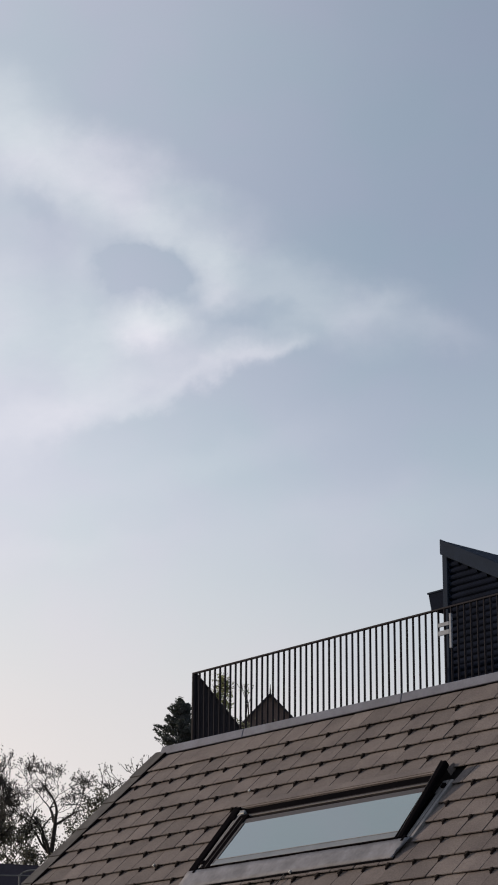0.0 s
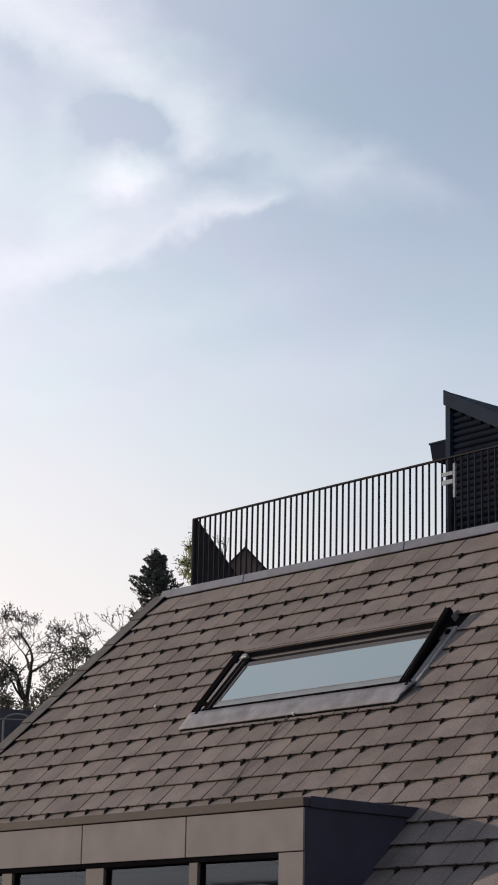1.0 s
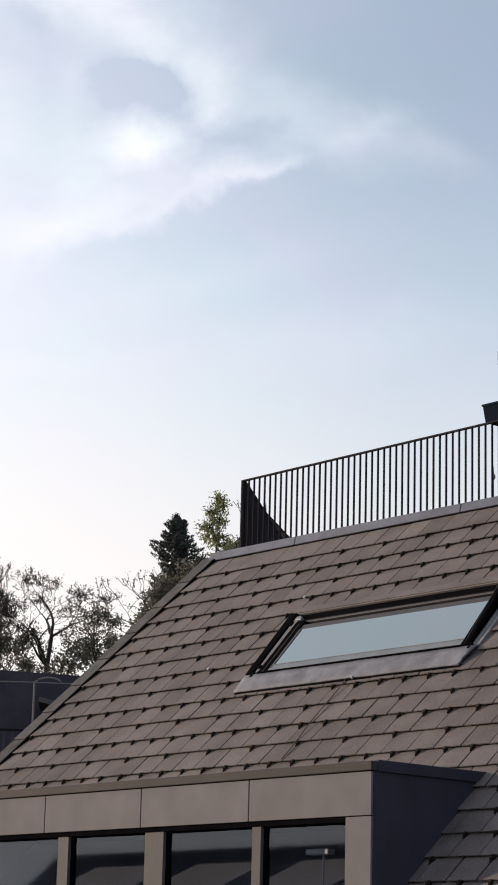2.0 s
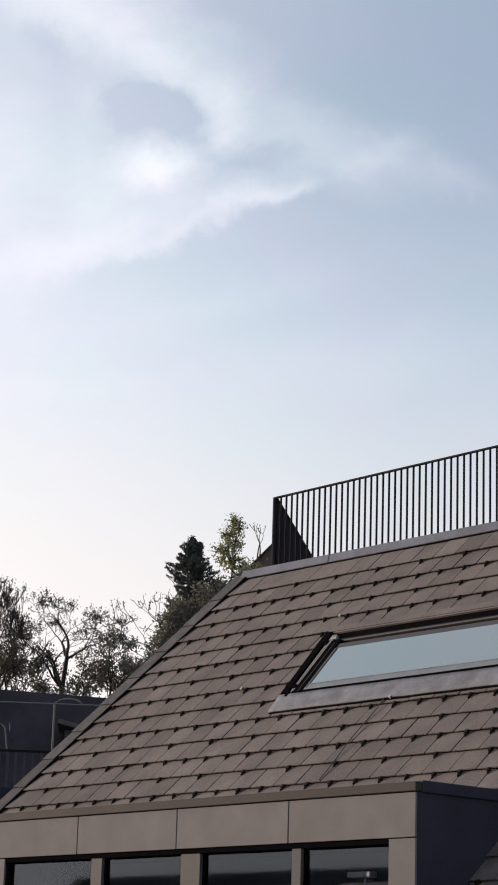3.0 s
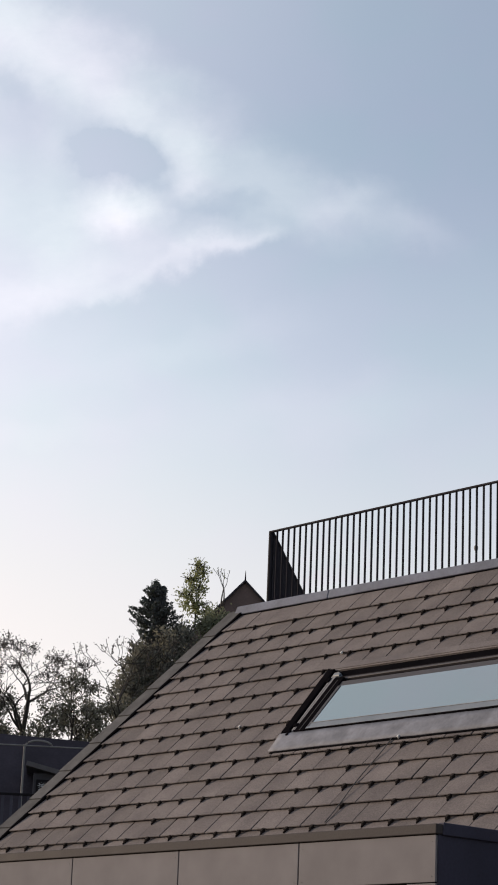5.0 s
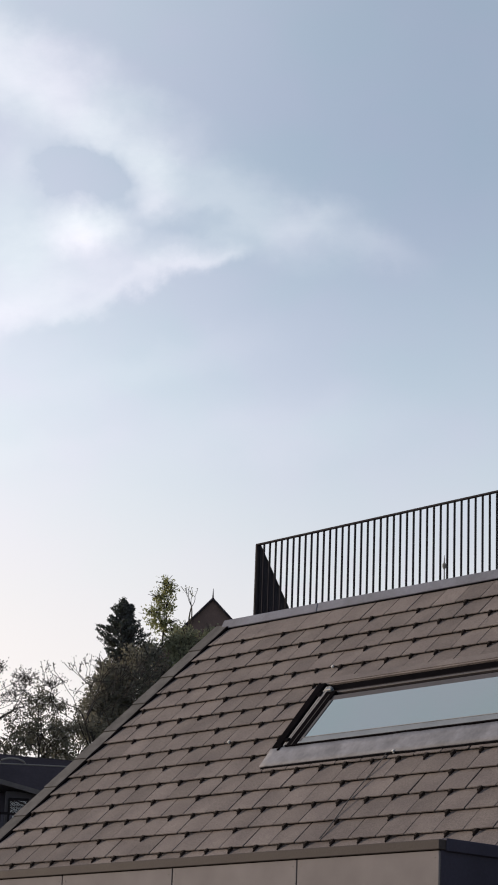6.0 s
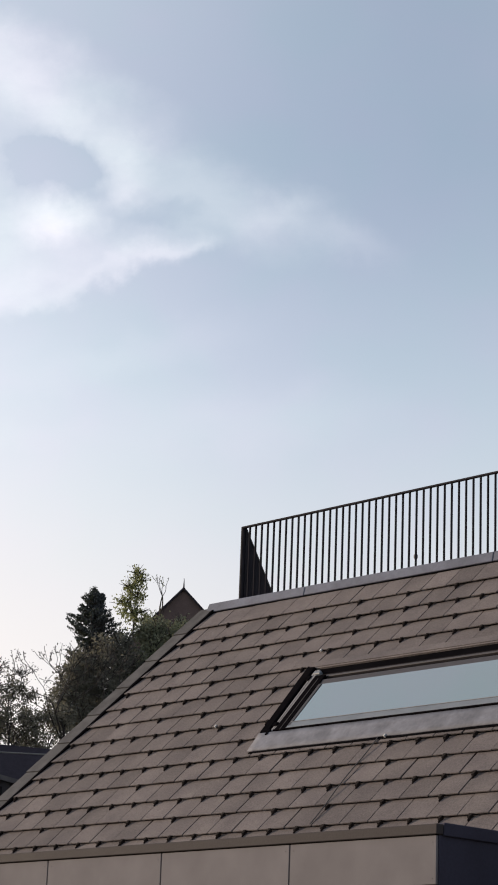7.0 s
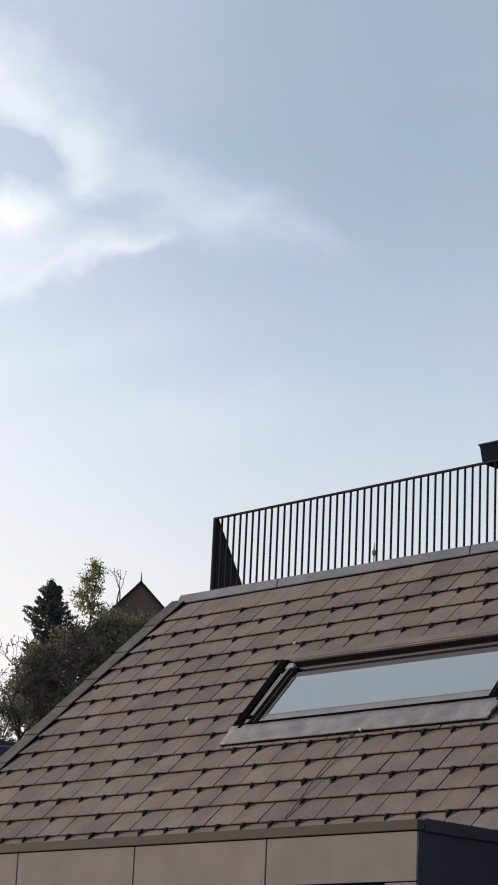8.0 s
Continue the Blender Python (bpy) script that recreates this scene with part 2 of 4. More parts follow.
LEAF_B = material("budding_leaves", (0.052, 0.047, 0.046), 0.8, 0, 0.35, 0.6, 8, 0, 0.35, island=True)
leafy(LEAF_G, (0.27, 0.29, 0.13))
leafy(LEAF_D, (0.19, 0.185, 0.145))
LEAF_E = material("muted_green_leaves", (0.150, 0.158, 0.105), 0.8, 0, 0.4, 0.5, 8, 0, 0.4, island=True)
leafy(LEAF_E, (0.22, 0.235, 0.15))
leafy(LEAF_B, (0.075, 0.068, 0.062))
leafy(NEEDLES, (0.05, 0.07, 0.04), 0.25)
ROOF_D = material("dark_roof_tiles", (0.033, 0.029, 0.037), 0.90, 0, 0.3, 0.9, 12, 0.3, spec=0.10)
BRICK = material("red_brown_brick", (0.098, 0.068, 0.064), 0.85, 0, 0.25, 0.7, 8, 0.3)
SLAT = material("slat_paint", (0.050, 0.048, 0.064), 0.75, 0, 0.2, 2, 30, 0.05, spec=0.2)
DARKWALL = material("dark_wall", (0.032, 0.030, 0.037), 0.8, 0, 0.3, 0.8, 12, 0.2)


# ---- mesh helpers ----
def link(name, bm, mat, parent=None, label="", smooth=False):
    me = bpy.data.meshes.new(name)
    bm.to_mesh(me)
    bm.free()
    me.materials.append(mat)
    if smooth:
        for p in me.polygons:
            p.use_smooth = True
    ob = new(name, me)
    ob.parent = parent
    if label:
        ob["label"] = label
    return ob


def part(name, bm, mat, parent, label="", smooth=False):
    return link(name, bm, mat, parent, label, smooth)


def empty(name, label, category, group="", kind=""):
    return tagged(new(name), label, category, group, kind)


def corners_box(bm, pts):
    """A box from 8 corners: four below, in turn, then the four above them."""
    v = [bm.verts.new(p) for p in pts]
    for f in ((3, 2, 1, 0), (4, 5, 6, 7), (0, 1, 5, 4), (1, 2, 6, 5), (2, 3, 7, 6), (3, 0, 4, 7)):
        bm.faces.new([v[i] for i in f])
    return v


def box(x0, x1, y0, y1, z0, z1, bevel=0.0, m=None, bm=None):
    own = bm is None
    bm = bm or bmesh.new()
    v = corners_box(bm, [(x0, y0, z0), (x1, y0, z0), (x1, y1, z0), (x0, y1, z0), (x0, y0, z1), (x1, y0, z1), (x1, y1, z1), (x0, y1, z1)])
    if bevel and own:
        bmesh.ops.bevel(bm, geom=bm.edges[:], offset=bevel, segments=1, affect="EDGES")
    if m is not None:
        bmesh.ops.transform(bm, matrix=m, verts=v if not own else bm.verts[:])
    return bm


def prism(points, z0, z1):
    bm = bmesh.new()
    a = [bm.verts.new((x, y, z0)) for x, y in points]
    b = [bm.verts.new((x, y, z1)) for x, y in points]
    bm.faces.new(a[::-1])
    bm.faces.new(b)
    for i in range(len(a)):
        j = (i + 1) % len(a)
        bm.faces.new((a[i], a[j], b[j], b[i]))
    return bm


def slab(pts, thick):
    """A plate: a polygon of 3D points, thickened against its normal."""
    p = [Vector(q) for q in pts]
    n = (p[1] - p[0]).cross(p[2] - p[0]).normalized() * thick
    bm = bmesh.new()
    a = [bm.verts.new(q) for q in p]
    b = [bm.verts.new(q - n) for q in p]
    bm.faces.new(a)
    bm.faces.new(b[::-1])
    for i in range(len(a)):
        j = (i + 1) % len(a)
        bm.faces.new((a[j], a[i], b[i], b[j]))
    return bm


def tube(points, radii, sides=6, bm=None):
    bm = bm or bmesh.new()
    rings = []
    for i, p in enumerate(points):
        p = Vector(p)
        d = (Vector(points[min(i + 1, len(points) - 1)]) - Vector(points[max(i - 1, 0)])).normalized()
        a = d.orthogonal().normalized()
        b = d.cross(a)
        rings.append([bm.verts.new(p + (a * math.cos(t) + b * math.sin(t)) * radii[i]) for t in (2 * math.pi * k / sides for k in range(sides))])
    for r, s in zip(rings, rings[1:]):
        for k in range(sides):
            bm.faces.new((r[k], r[(k + 1) % sides], s[(k + 1) % sides], s[k]))
    bm.faces.new(rings[0][::-1])
    bm.faces.new(rings[-1])
    return bm


# ---- the plan ----
Z = 9.0                       # height of the dormer's top over the ground
SLOPE = math.atan(1.0788)     # of the slate roof
Y0 = 1.485                    # where the roof plane is as high as the dormer's top
TOP_Y = 4.84
RIGHT = 5.5


def roof_z(y):
    return Z + 1.0788 * (y - Y0)


def on_roof(x, y, lift=0.0):
    """A point of the roof plane over (x, y), lifted along the roof's normal."""
    return Vector((x, y, roof_z(y))) + Vector((0, -math.sin(SLOPE), math.cos(SLOPE))) * lift


def hip_x(y):
    """The hip's line in plan."""
    return -8.375 - (4.84 - y) * 0.318


ROOF_M = Matrix.Translation((0, Y0, Z)) @ Matrix.Rotation(SLOPE, 4, "X")   # local x along, y up the slope, z out


def up_slope(y):
    return (y - Y0) / math.cos(SLOPE)


SIDE = Vector((-0.687, 0.727, 0))      # the way the building's end runs back
RAIL_Y, RAIL_X = 5.30, -8.196


# ---- ground ----
def ground_height(x, y):
    r = -0.78 * x + 0.62 * y
    l = 0.62 * x + 0.78 * y
    t = min(1.0, max(0.0, (r - 75) / 85))
    h = 26.5 * t * t * (3 - 2 * t)
    side = 1 / (1 + math.exp(-(l + 60) / 25)) if l < 60 else 1.0
    h *= 0.45 + 0.55 * side
    if r > 110:
        h += min(9.0, max(-5.0, 0.40 * (l + 6))) * min(1.0, (r - 110) / 40)
    if r > 200:
        h *= max(0.0, 1 - (r - 200) / 400)
    return h if math.hypot(x, y) > 60 else 0.0


def build_ground():
    bm = bmesh.new()
    ticks = sorted({s * v for v in [*range(0, 300, 6), *range(300, 900, 60), 1200, 2000, 4000] for s in (1, -1)})
    grid = [[bm.verts.new((x, y, ground_height(x, y))) for y in ticks] for x in ticks]
    for i in range(len(ticks) - 1):
        for j in range(len(ticks) - 1):
            bm.faces.new((grid[i][j], grid[i + 1][j], grid[i + 1][j + 1], grid[i][j + 1]))
    tagged(link("ground", bm, GROUND, smooth=True), "grassy ground rising to a wooded hillside", "ground", kind="structure")


build_ground()


# ---- the main house ----
house = empty("apartment_house", "rendered apartment house with a steep brown slate hipped roof", "house")
FOOT = [(-10.1, -1.0), (RIGHT - 0.1, -1.0), (RIGHT - 0.1, 13.0), (-12.5, 13.0), (-17.6, 6.9)]
part("wall", prism(FOOT, 0.0, roof_z(-1.0) - 0.25), WALL, house)
TERRACE_Z = Z + 3.60
corner_top = Vector((hip_x(TOP_Y), TOP_Y, roof_z(TOP_Y)))
corner_low = Vector((hip_x(-1.2), -1.2, roof_z(-1.2)))
roof = part("roof", slab([corner_low, (RIGHT, -1.2, roof_z(-1.2)), (RIGHT, TOP_Y, roof_z(TOP_Y)), corner_top], 0.22), UNDER, house, "steep roof face covered in brown slates")
far_top, far_low = corner_top + SIDE * 8.6, corner_low + SIDE * 11.0
part("side_roof", slab([corner_low, corner_top, far_top, far_low], 0.2), HIP, house)
part("attic_wall", prism([(-7.9, 5.1), (RIGHT - 0.2, 5.1), (RIGHT - 0.2, 12.8), (-12.3, 12.8), (-13.6, 11.2)], roof_z(-1.0) - 0.3, TERRACE_Z - 0.12), WALL, house)
part("terrace_floor", prism([(-8.1, 4.95), (RIGHT - 0.1, 4.95), (RIGHT - 0.1, 13.0), (-12.5, 13.0), (-14.1, 11.3)], TERRACE_Z - 0.1, TERRACE_Z), DECK, house)


def coping():
    """Folded metal coping along the terrace edge, in lengths with lapped joints."""
    z0, z1 = roof_z(TOP_Y) - 0.030, roof_z(TOP_Y) + 0.088
    x = RIGHT
    while x > hip_x(TOP_Y) + 0.2:
        left = max(x - 3.0, hip_x(TOP_Y) + 0.10)
        if left - hip_x(TOP_Y) < 0.8:
            left = hip_x(TOP_Y) + 0.10
        bm = bmesh.new()
        end = 0.0 if left > hip_x(TOP_Y) + 0.11 else 1.0
        sx = SIDE.x / SIDE.y * end
        a = [(left, TOP_Y - 0.075, z0), (x - 0.006, TOP_Y - 0.075, z0), (x - 0.006, TOP_Y + 0.62, z0), (left + sx * 0.3 + 0.35 * end, TOP_Y + 0.62, z0)]
        b = [(left + 0.03 * end, TOP_Y - 0.045, z1), (x - 0.006, TOP_Y - 0.045, z1), (x - 0.006, TOP_Y + 0.62, z1 - 0.02), (left + sx * 0.3 + 0.38 * end, TOP_Y + 0.62, z1 - 0.02)]
        corners_box(bm, a + b)
        bmesh.ops.bevel(bm, geom=bm.edges[:], offset=0.008, segments=1, affect="EDGES")
        part("coping", bm, CAP, house, "grey zinc coping strip")
        x = left
        if end:
            break
    start = Vector((hip_x(TOP_Y) + 0.11, TOP_Y + 0.1, 0))
    inner = Vector((0.727, 0.687, 0)) * 0.5
    q = start + SIDE * 8.5
    part("coping", prism([(start.x, start.y), ((start + inner).x, (start + inner).y), ((q + inner).x, (q + inner).y), (q.x, q.y)], z0 + 0.02, z1 - 0.01), CAP, house)


coping()


def hip_flashing():
    """Hip slates in short lengths over the hip, from the eave to the terrace."""
    n = 17
    for i in range(n):
        ya, yb = -1.15 + (TOP_Y + 1.15) * i / n, -1.15 + (TOP_Y + 1.15) * (i + 1) / n - 0.005
        wa = 0.225
        p = [on_roof(hip_x(ya) - 0.02, ya, 0.030), on_roof(hip_x(ya) + wa, ya, 0.020), on_roof(hip_x(yb) + wa, yb, 0.010), on_roof(hip_x(yb) - 0.02, yb, 0.018)]
        q = [on_roof(hip_x(ya) - 0.02, ya, 0.062), on_roof(hip_x(ya) + wa, ya, 0.054), on_roof(hip_x(yb) + wa, yb, 0.044), on_roof(hip_x(yb) - 0.02, yb, 0.050)]
        bm = bmesh.new()
        corners_box(bm, p + q)
        part("hip_slate", bm, HIP, house)
    # black strip painting the shaded line between hip slates and roof slates
    bm = bmesh.new()
    e = [(hip_x(y) + w, y, h) for h in (0.0, 0.047) for w, y in ((0.222, -1.15), (0.262, -1.15), (0.262, TOP_Y), (0.222, TOP_Y))]
    corners_box(bm, [on_roof(*q) for q in e])
    part("hip_shade_line", bm, SEAL, house)


hip_flashing()


# ---- dormer ----
def build_dormer():
    d = empty("dormer", "flat-roofed dormer with beige panels, dark windows and a navy cheek", "dormer")
    left = -6.76
    top = Z
    base = roof_z(0.0) - 0.35
    # flat roof with its folded edge
    part("dormer_roof", box(left + 0.03, -0.03, 0.03, Y0 + 0.25, top - 0.16, top - 0.02), DARKTRIM, d)
    part("roof_edge", box(left - 0.03, 0.012, -0.035, 0.05, top - 0.077, top + 0.008, 0.006), EDGE, d, "brown-grey folded metal roof edge")
    part("roof_edge", box(-0.045, 0.022, 0.052, Y0 + 0.07, top - 0.085, top + 0.022, 0.006), CHEEK, d, "navy folded metal roof edge")
    # the cheeks, following the roof
    def cheek(x0, x1, mat):
        bm = bmesh.new()
        prof = [(0.012, base), (0.012, top - 0.08), (Y0 + 0.1, top - 0.08), (Y0 - 0.02, top - 0.2)]
        a = [bm.verts.new((x0, y, z)) for y, z in prof]
        b = [bm.verts.new((x1, y, z)) for y, z in prof]
        bm.faces.new(a[::-1])
        bm.faces.new(b)
        for i in range(4):
            j = (i + 1) % 4
            bm.faces.new((a[i], a[j], b[j], b[i]))
        bmesh.ops.recalc_face_normals(bm, faces=bm.faces[:])
        part("cheek", bm, mat, d, "smooth navy sheet cheek")
    cheek(-0.10, -0.004, CHEEK)
    cheek(left, left + 0.1, PANEL)
    # upper row of panels with open joints
    xs = [left, -5.09, -3.405, -1.713, -0.005]
    for a, b in zip(xs, xs[1:]):
        part("fascia_panel", box(a + 0.007, b - 0.007, -0.012, 0.012, top - 0.478, top - 0.085, 0.003), PANEL, d)
        for sx in (a + 0.05, b - 0.05):
            for sz in (top - 0.14, top - 0.43):
                part("screw", tube([(sx, -0.016, sz), (sx, -0.011, sz)], [0.0045, 0.0045], 6), FRAME, d)
    for a, b in ((left, left + 0.33), (-0.352, -0.005)):
        part("corner_panel", box(a + 0.004, b - 0.004, -0.012, 0.012, base, top - 0.488, 0.003), PANEL, d)
        for sx in (a + 0.05, b - 0.04):
            part("screw", tube([(sx, -0.016, top - 0.60), (sx, -0.011, top - 0.60)], [0.0045, 0.0045], 6), FRAME, d)
    part("backing", box(left + 0.02, -0.02, 0.012, 0.05, top - 0.52, top - 0.06), SEAL, d)
    # windows between mullions
    part("window_head", box(left + 0.33, -0.352, 0.0, 0.07, top - 0.53, top - 0.486), SEAL, d)
    part("window_sill", box(left + 0.3, -0.33, -0.05, 0.08, base + 0.02, base + 0.10, 0.004), MULLION, d)
    mull = [(-4.845, -4.655), (-3.34, -3.035), (-1.672, -1.54)]
    edges = [left + 0.33] + [e for p in mull for e in p] + [-0.352]
    for a, b in mull:
        part("mullion", box(a, b, 0.005, 0.075, base + 0.1, top - 0.50, 0.004), MULLION, d, "grey aluminium mullion")
    for i in range(0, len(edges), 2):
        a, b = edges[i], edges[i + 1]
        lo, hi = base + 0.1, top - 0.50
        w = part("window", box(a, a + 0.03, 0.04, 0.10, lo, hi), SEAL, d)
        part("window_frame", box(b - 0.03, b, 0.04, 0.10, lo, hi), SEAL, w)
        part("window_frame", box(a + 0.03, b - 0.03, 0.04, 0.10, hi - 0.045, hi), SEAL, w)
        part("window_frame", box(a + 0.03, b - 0.03, 0.04, 0.10, lo, lo + 0.05), SEAL, w)
        pane = part("pane", box(a + 0.03, b - 0.03, 0.060, 0.062, lo + 0.05, hi - 0.045), PANE, w)
        pane.visible_shadow = False
    # added sheet hiding the roof slab indoors; its colour sets the room's dimness
    part("room_tone_sheet", slab([on_roof(left + 0.1, 0.12, 0.04), on_roof(-0.1, 0.12, 0.04), on_roof(-0.1, 0.99, 0.04), on_roof(left + 0.1, 0.99, 0.04)], 0.03), ROOM, d, "added blue-grey sheet over the roof slab, coloured as dim as the room")
    part("room_wall", box(left + 0.1, -0.1, 1.0, 1.05, roof_z(0.95), top - 0.17), ROOM, d, "blue-grey room wall with the room's dimness in its colour")


build_dormer()


def room_lamp():
    f = empty("floor_lamp", "slim lamp with a flat pale bar head behind the window", "lamp")
    y, x = 0.35, -1.026
    part("pole", tube([(x, y, roof_z(y) + 0.012), (x, y, 8.215)], [0.011, 0.011], 8), PALE, f)
    part("head", box(-1.232, -0.914, y - 0.05, y + 0.05, 8.210, 8.264, 0.008), PALE, f, "flat pale lamp head")
    part("foot", tube([(x, y, roof_z(y) - 0.03), (x, y, roof_z(y) + 0.09)], [0.06, 0.05], 12), PALE, f)


room_lamp()


# ---- skylight ----
def build_skylight():
    s = empty("skylight", "wide roof window with dark frame and pale lead apron", "skylight")
    x0, x1 = -5.09, -1.45
    y0, y1 = up_slope(2.855), up_slope(3.34) + 0.02
    def rb(name, a, b, c, d, e, f, mat, label="", bevel=0.003):
        return part(name, box(a, b, c, d, e, f, bevel, ROOF_M), mat, s, label)
    rb("curb", x0 + 0.03, x1 - 0.03, y0 + 0.02, y1 + 0.02, -0.02, 0.06, SEAL)
    def ramp(name, a, b, c, d, foot0, low, foot1, high, mat, label="", bevel=0.004):
        """A bar or sheet between the heights foot0 to low at its lower end and foot1 to high at its upper end."""
        q = bmesh.new()
        corners_box(q, [(a, c, foot0), (b, c, foot0), (b, d, foot1), (a, d, foot1), (a, c, low), (b, c, low), (b, d, high), (a, d, high)])
        if bevel:
            bmesh.ops.bevel(q, geom=q.edges[:], offset=bevel, segments=1, affect="EDGES")
        bmesh.ops.transform(q, matrix=ROOF_M, verts=q.verts[:])
        return part(name, q, mat, s, label)
    # the sash stands a little open, rising towards the top
    gl, gr = x0 + 0.425, x1 - 0.145            # the glass, left and right
    top = y1 + 0.02                            # the glass, upper edge
    ramp("side_cover", x0 - 0.03, x0 + 0.090, y0 + 0.02, y1 + 0.36, 0.0, 0.085, 0.0, 0.125, SEAL, "black metal side cover", 0.008)
    ramp("cover_edge", x0 - 0.046, x0 - 0.032, y0 + 0.0, y1 + 0.39, 0.0, 0.070, 0.0, 0.118, DARKTRIM, "", 0.002)
    ramp("side_gap", x0 + 0.092, x0 + 0.118, y0, y1 + 0.36, 0.0, 0.050, 0.0, 0.070, HOOD, "", 0)
    ramp("side_flashing", x0 + 0.120, x0 + 0.200, y0 + 0.02, y1 + 0.30, 0.0, 0.075, 0.0, 0.110, ALU, "light grey side flashing")
    ramp("side_groove", x0 + 0.150, x0 + 0.158, y0 + 0.02, y1 + 0.29, 0.05, 0.0765, 0.05, 0.1115, MULLION, "", 0)
    ramp("sash", x0 + 0.212, x0 + 0.375, y0 - 0.004, top + 0.16, 0.03, 0.100, 0.03, 0.118, SEAL, "black sash bar")
    ramp("sash_edge", x0 + 0.300, x0 + 0.312, y0, top + 0.10, 0.09, 0.104, 0.10, 0.122, EDGE, "", 0.002)
    ramp("sash_edge", x0 + 0.378, gl - 0.002, y0 + 0.05, top, 0.06, 0.098, 0.06, 0.112, ANODISED, "purple-grey glazing bead", 0.003)
    ramp("side_cover", x1 - 0.105, x1 - 0.030, y0 + 0.01, y1 + 0.42, 0.050, 0.092, 0.120, 0.205, SEAL, "black metal side cover", 0.016)
    # added sheet that blocks light below the cover, to fill out its shadow
    ramp("side_shade_sheet", x1 - 0.104, x1 - 0.088, y0 + 0.03, y1 + 0.39, 0.0, 0.062, 0.0, 0.140, HOOD, "added dark sheet under the raised cover, blocking light", 0)
    ramp("cover_edge", x1 - 0.112, x1 - 0.106, y0 + 0.02, y1 + 0.42, 0.06, 0.094, 0.15, 0.209, EDGE, "", 0)
    rb("side_flashing", x1 - 0.070, x1 + 0.085, y0 + 0.03, y1 + 0.24, 0.0, 0.056, ALU, "light grey side flashing")
    rb("side_groove", x1 + 0.030, x1 + 0.040, y0 + 0.03, y1 + 0.24, 0.0, 0.0585, MULLION, "", 0)
    ramp("sash", gr + 0.002, x1 - 0.113, y0, top + 0.05, 0.03, 0.10, 0.08, 0.150, SEAL)
    # the head: bead, gap, hood lip, gap and hood, each a step further up
    head = ((top + 0.002, top + 0.088, 0.100, 0.104, ANODISED, "glazing_bead", "purple-grey glazing bead"),
            (top + 0.090, top + 0.150, 0.070, 0.070, SEAL, "head_gap", ""),
            (top + 0.152, top + 0.178, 0.096, 0.100, ANODISED, "hood_lip", "grey-brown metal hood lip"),
            (top + 0.180, top + 0.208, 0.088, 0.092, HOOD, "hood_lip", ""),
            (top + 0.210, top + 0.330, 0.082, 0.082, SEAL, "head_gap", ""),
            (top + 0.332, top + 0.352, 0.104, 0.106, SLATE, "hood", "brown folded metal hood edge"),
            (top + 0.354, top + 0.366, 0.092, 0.094, SEAL, "hood_groove", ""),
            (top + 0.368, top + 0.520, 0.104, 0.070, SLATE, "hood", "brown folded metal hood"))
    for c, d, low, high, mat, name, label in head:
        ramp(name, x0 + (0.21 if d < top + 0.20 else 0.092 if d < top + 0.34 else -0.03), x1 - (0.113 if d < top + 0.34 else 0.09), c, d, 0.0, low, 0.0, high, mat, label, 0.003)
    # hinges and stays in the upper corners
    ramp("hinge", x0 + 0.15, x0 + 0.26, y1 + 0.215, y1 + 0.262, 0.06, 0.122, 0.06, 0.126, FOOTBAR, "grey hinge plate", 0.010)
    ramp("hinge", x0 + 0.085, x0 + 0.150, y1 + 0.12, y1 + 0.20, 0.04, 0.118, 0.04, 0.122, SEAL, "", 0.01)
    ramp("hinge", x0 + 0.10, x0 + 0.175, y0 + 0.10, y0 + 0.16, 0.04, 0.094, 0.04, 0.096, SEAL, "", 0.01)
    rb("hinge", x1 - 0.01, x1 + 0.04, y1 + 0.10, y1 + 0.16, 0.03, 0.085, SEAL)
    # the foot: black seal, grey bar with a bright edge
    rb("seal", x0 + 0.20, x1 - 0.085, y0 - 0.004, y0 + 0.018, 0.03, 0.102, SEAL)
    rb("sash", gl - 0.045, gr, y0 + 0.02, y0 + 0.112, 0.03, 0.098, FOOTBAR, "blue-grey lower sash bar")
    rb("sash_edge", gl - 0.03, gr, y0 + 0.114, y0 + 0.122, 0.03, 0.101, ALU, "", 0.001)
    ramp("glass", gl, gr, y0 + 0.124, top, 0.06, 0.094, 0.070, 0.104, SKYGLASS, "", 0)
    rb("apron_clip", -3.09, -3.068, up_slope(2.665) - 0.016, up_slope(2.665) + 0.014, 0.05, 0.080, WHITE, "small pale clip at the apron's edge")
    for cx in (x0 + 0.12, x1 - 0.0):
        rb("clip", cx - 0.018, cx + 0.018, y0 - 0.05, y0 + 0.04, 0.05, 0.095, SEAL)
    # the apron: a softly dented sheet
    bm = bmesh.new()
    n = 40
    ya, yb = up_slope(2.665), y0 - 0.008
    rows_ = []
    for j in range(5):
        y = ya + (yb - ya) * j / 4
        row = []
        for i in range(n + 1):
            x = x0 - 0.02 + (x1 + 0.115 - x0) * i / n
            if i == n:
                x -= 0.13 * (4 - j) / 4
            zz = 0.066 + 0.022 * j / 4 + 0.006 * noise.noise(Vector((x * 3.1, y * 6, 4)))
            row.append(bm.verts.new((x, y, zz)))
        rows_.append(row)
    for j in range(4):
        for i in range(n):
            bm.faces.new((rows_[j][i], rows_[j][i + 1], rows_[j + 1][i + 1], rows_[j + 1][i]))
    ext = bmesh.ops.extrude_face_region(bm, geom=bm.faces[:])
    bmesh.ops.translate(bm, verts=[v for v in ext["geom"] if isinstance(v, bmesh.types.BMVert)], vec=(0, 0, -0.018))
    bmesh.ops.recalc_face_normals(bm, faces=bm.faces[:])
    bmesh.ops.transform(bm, matrix=ROOF_M, verts=bm.verts[:])
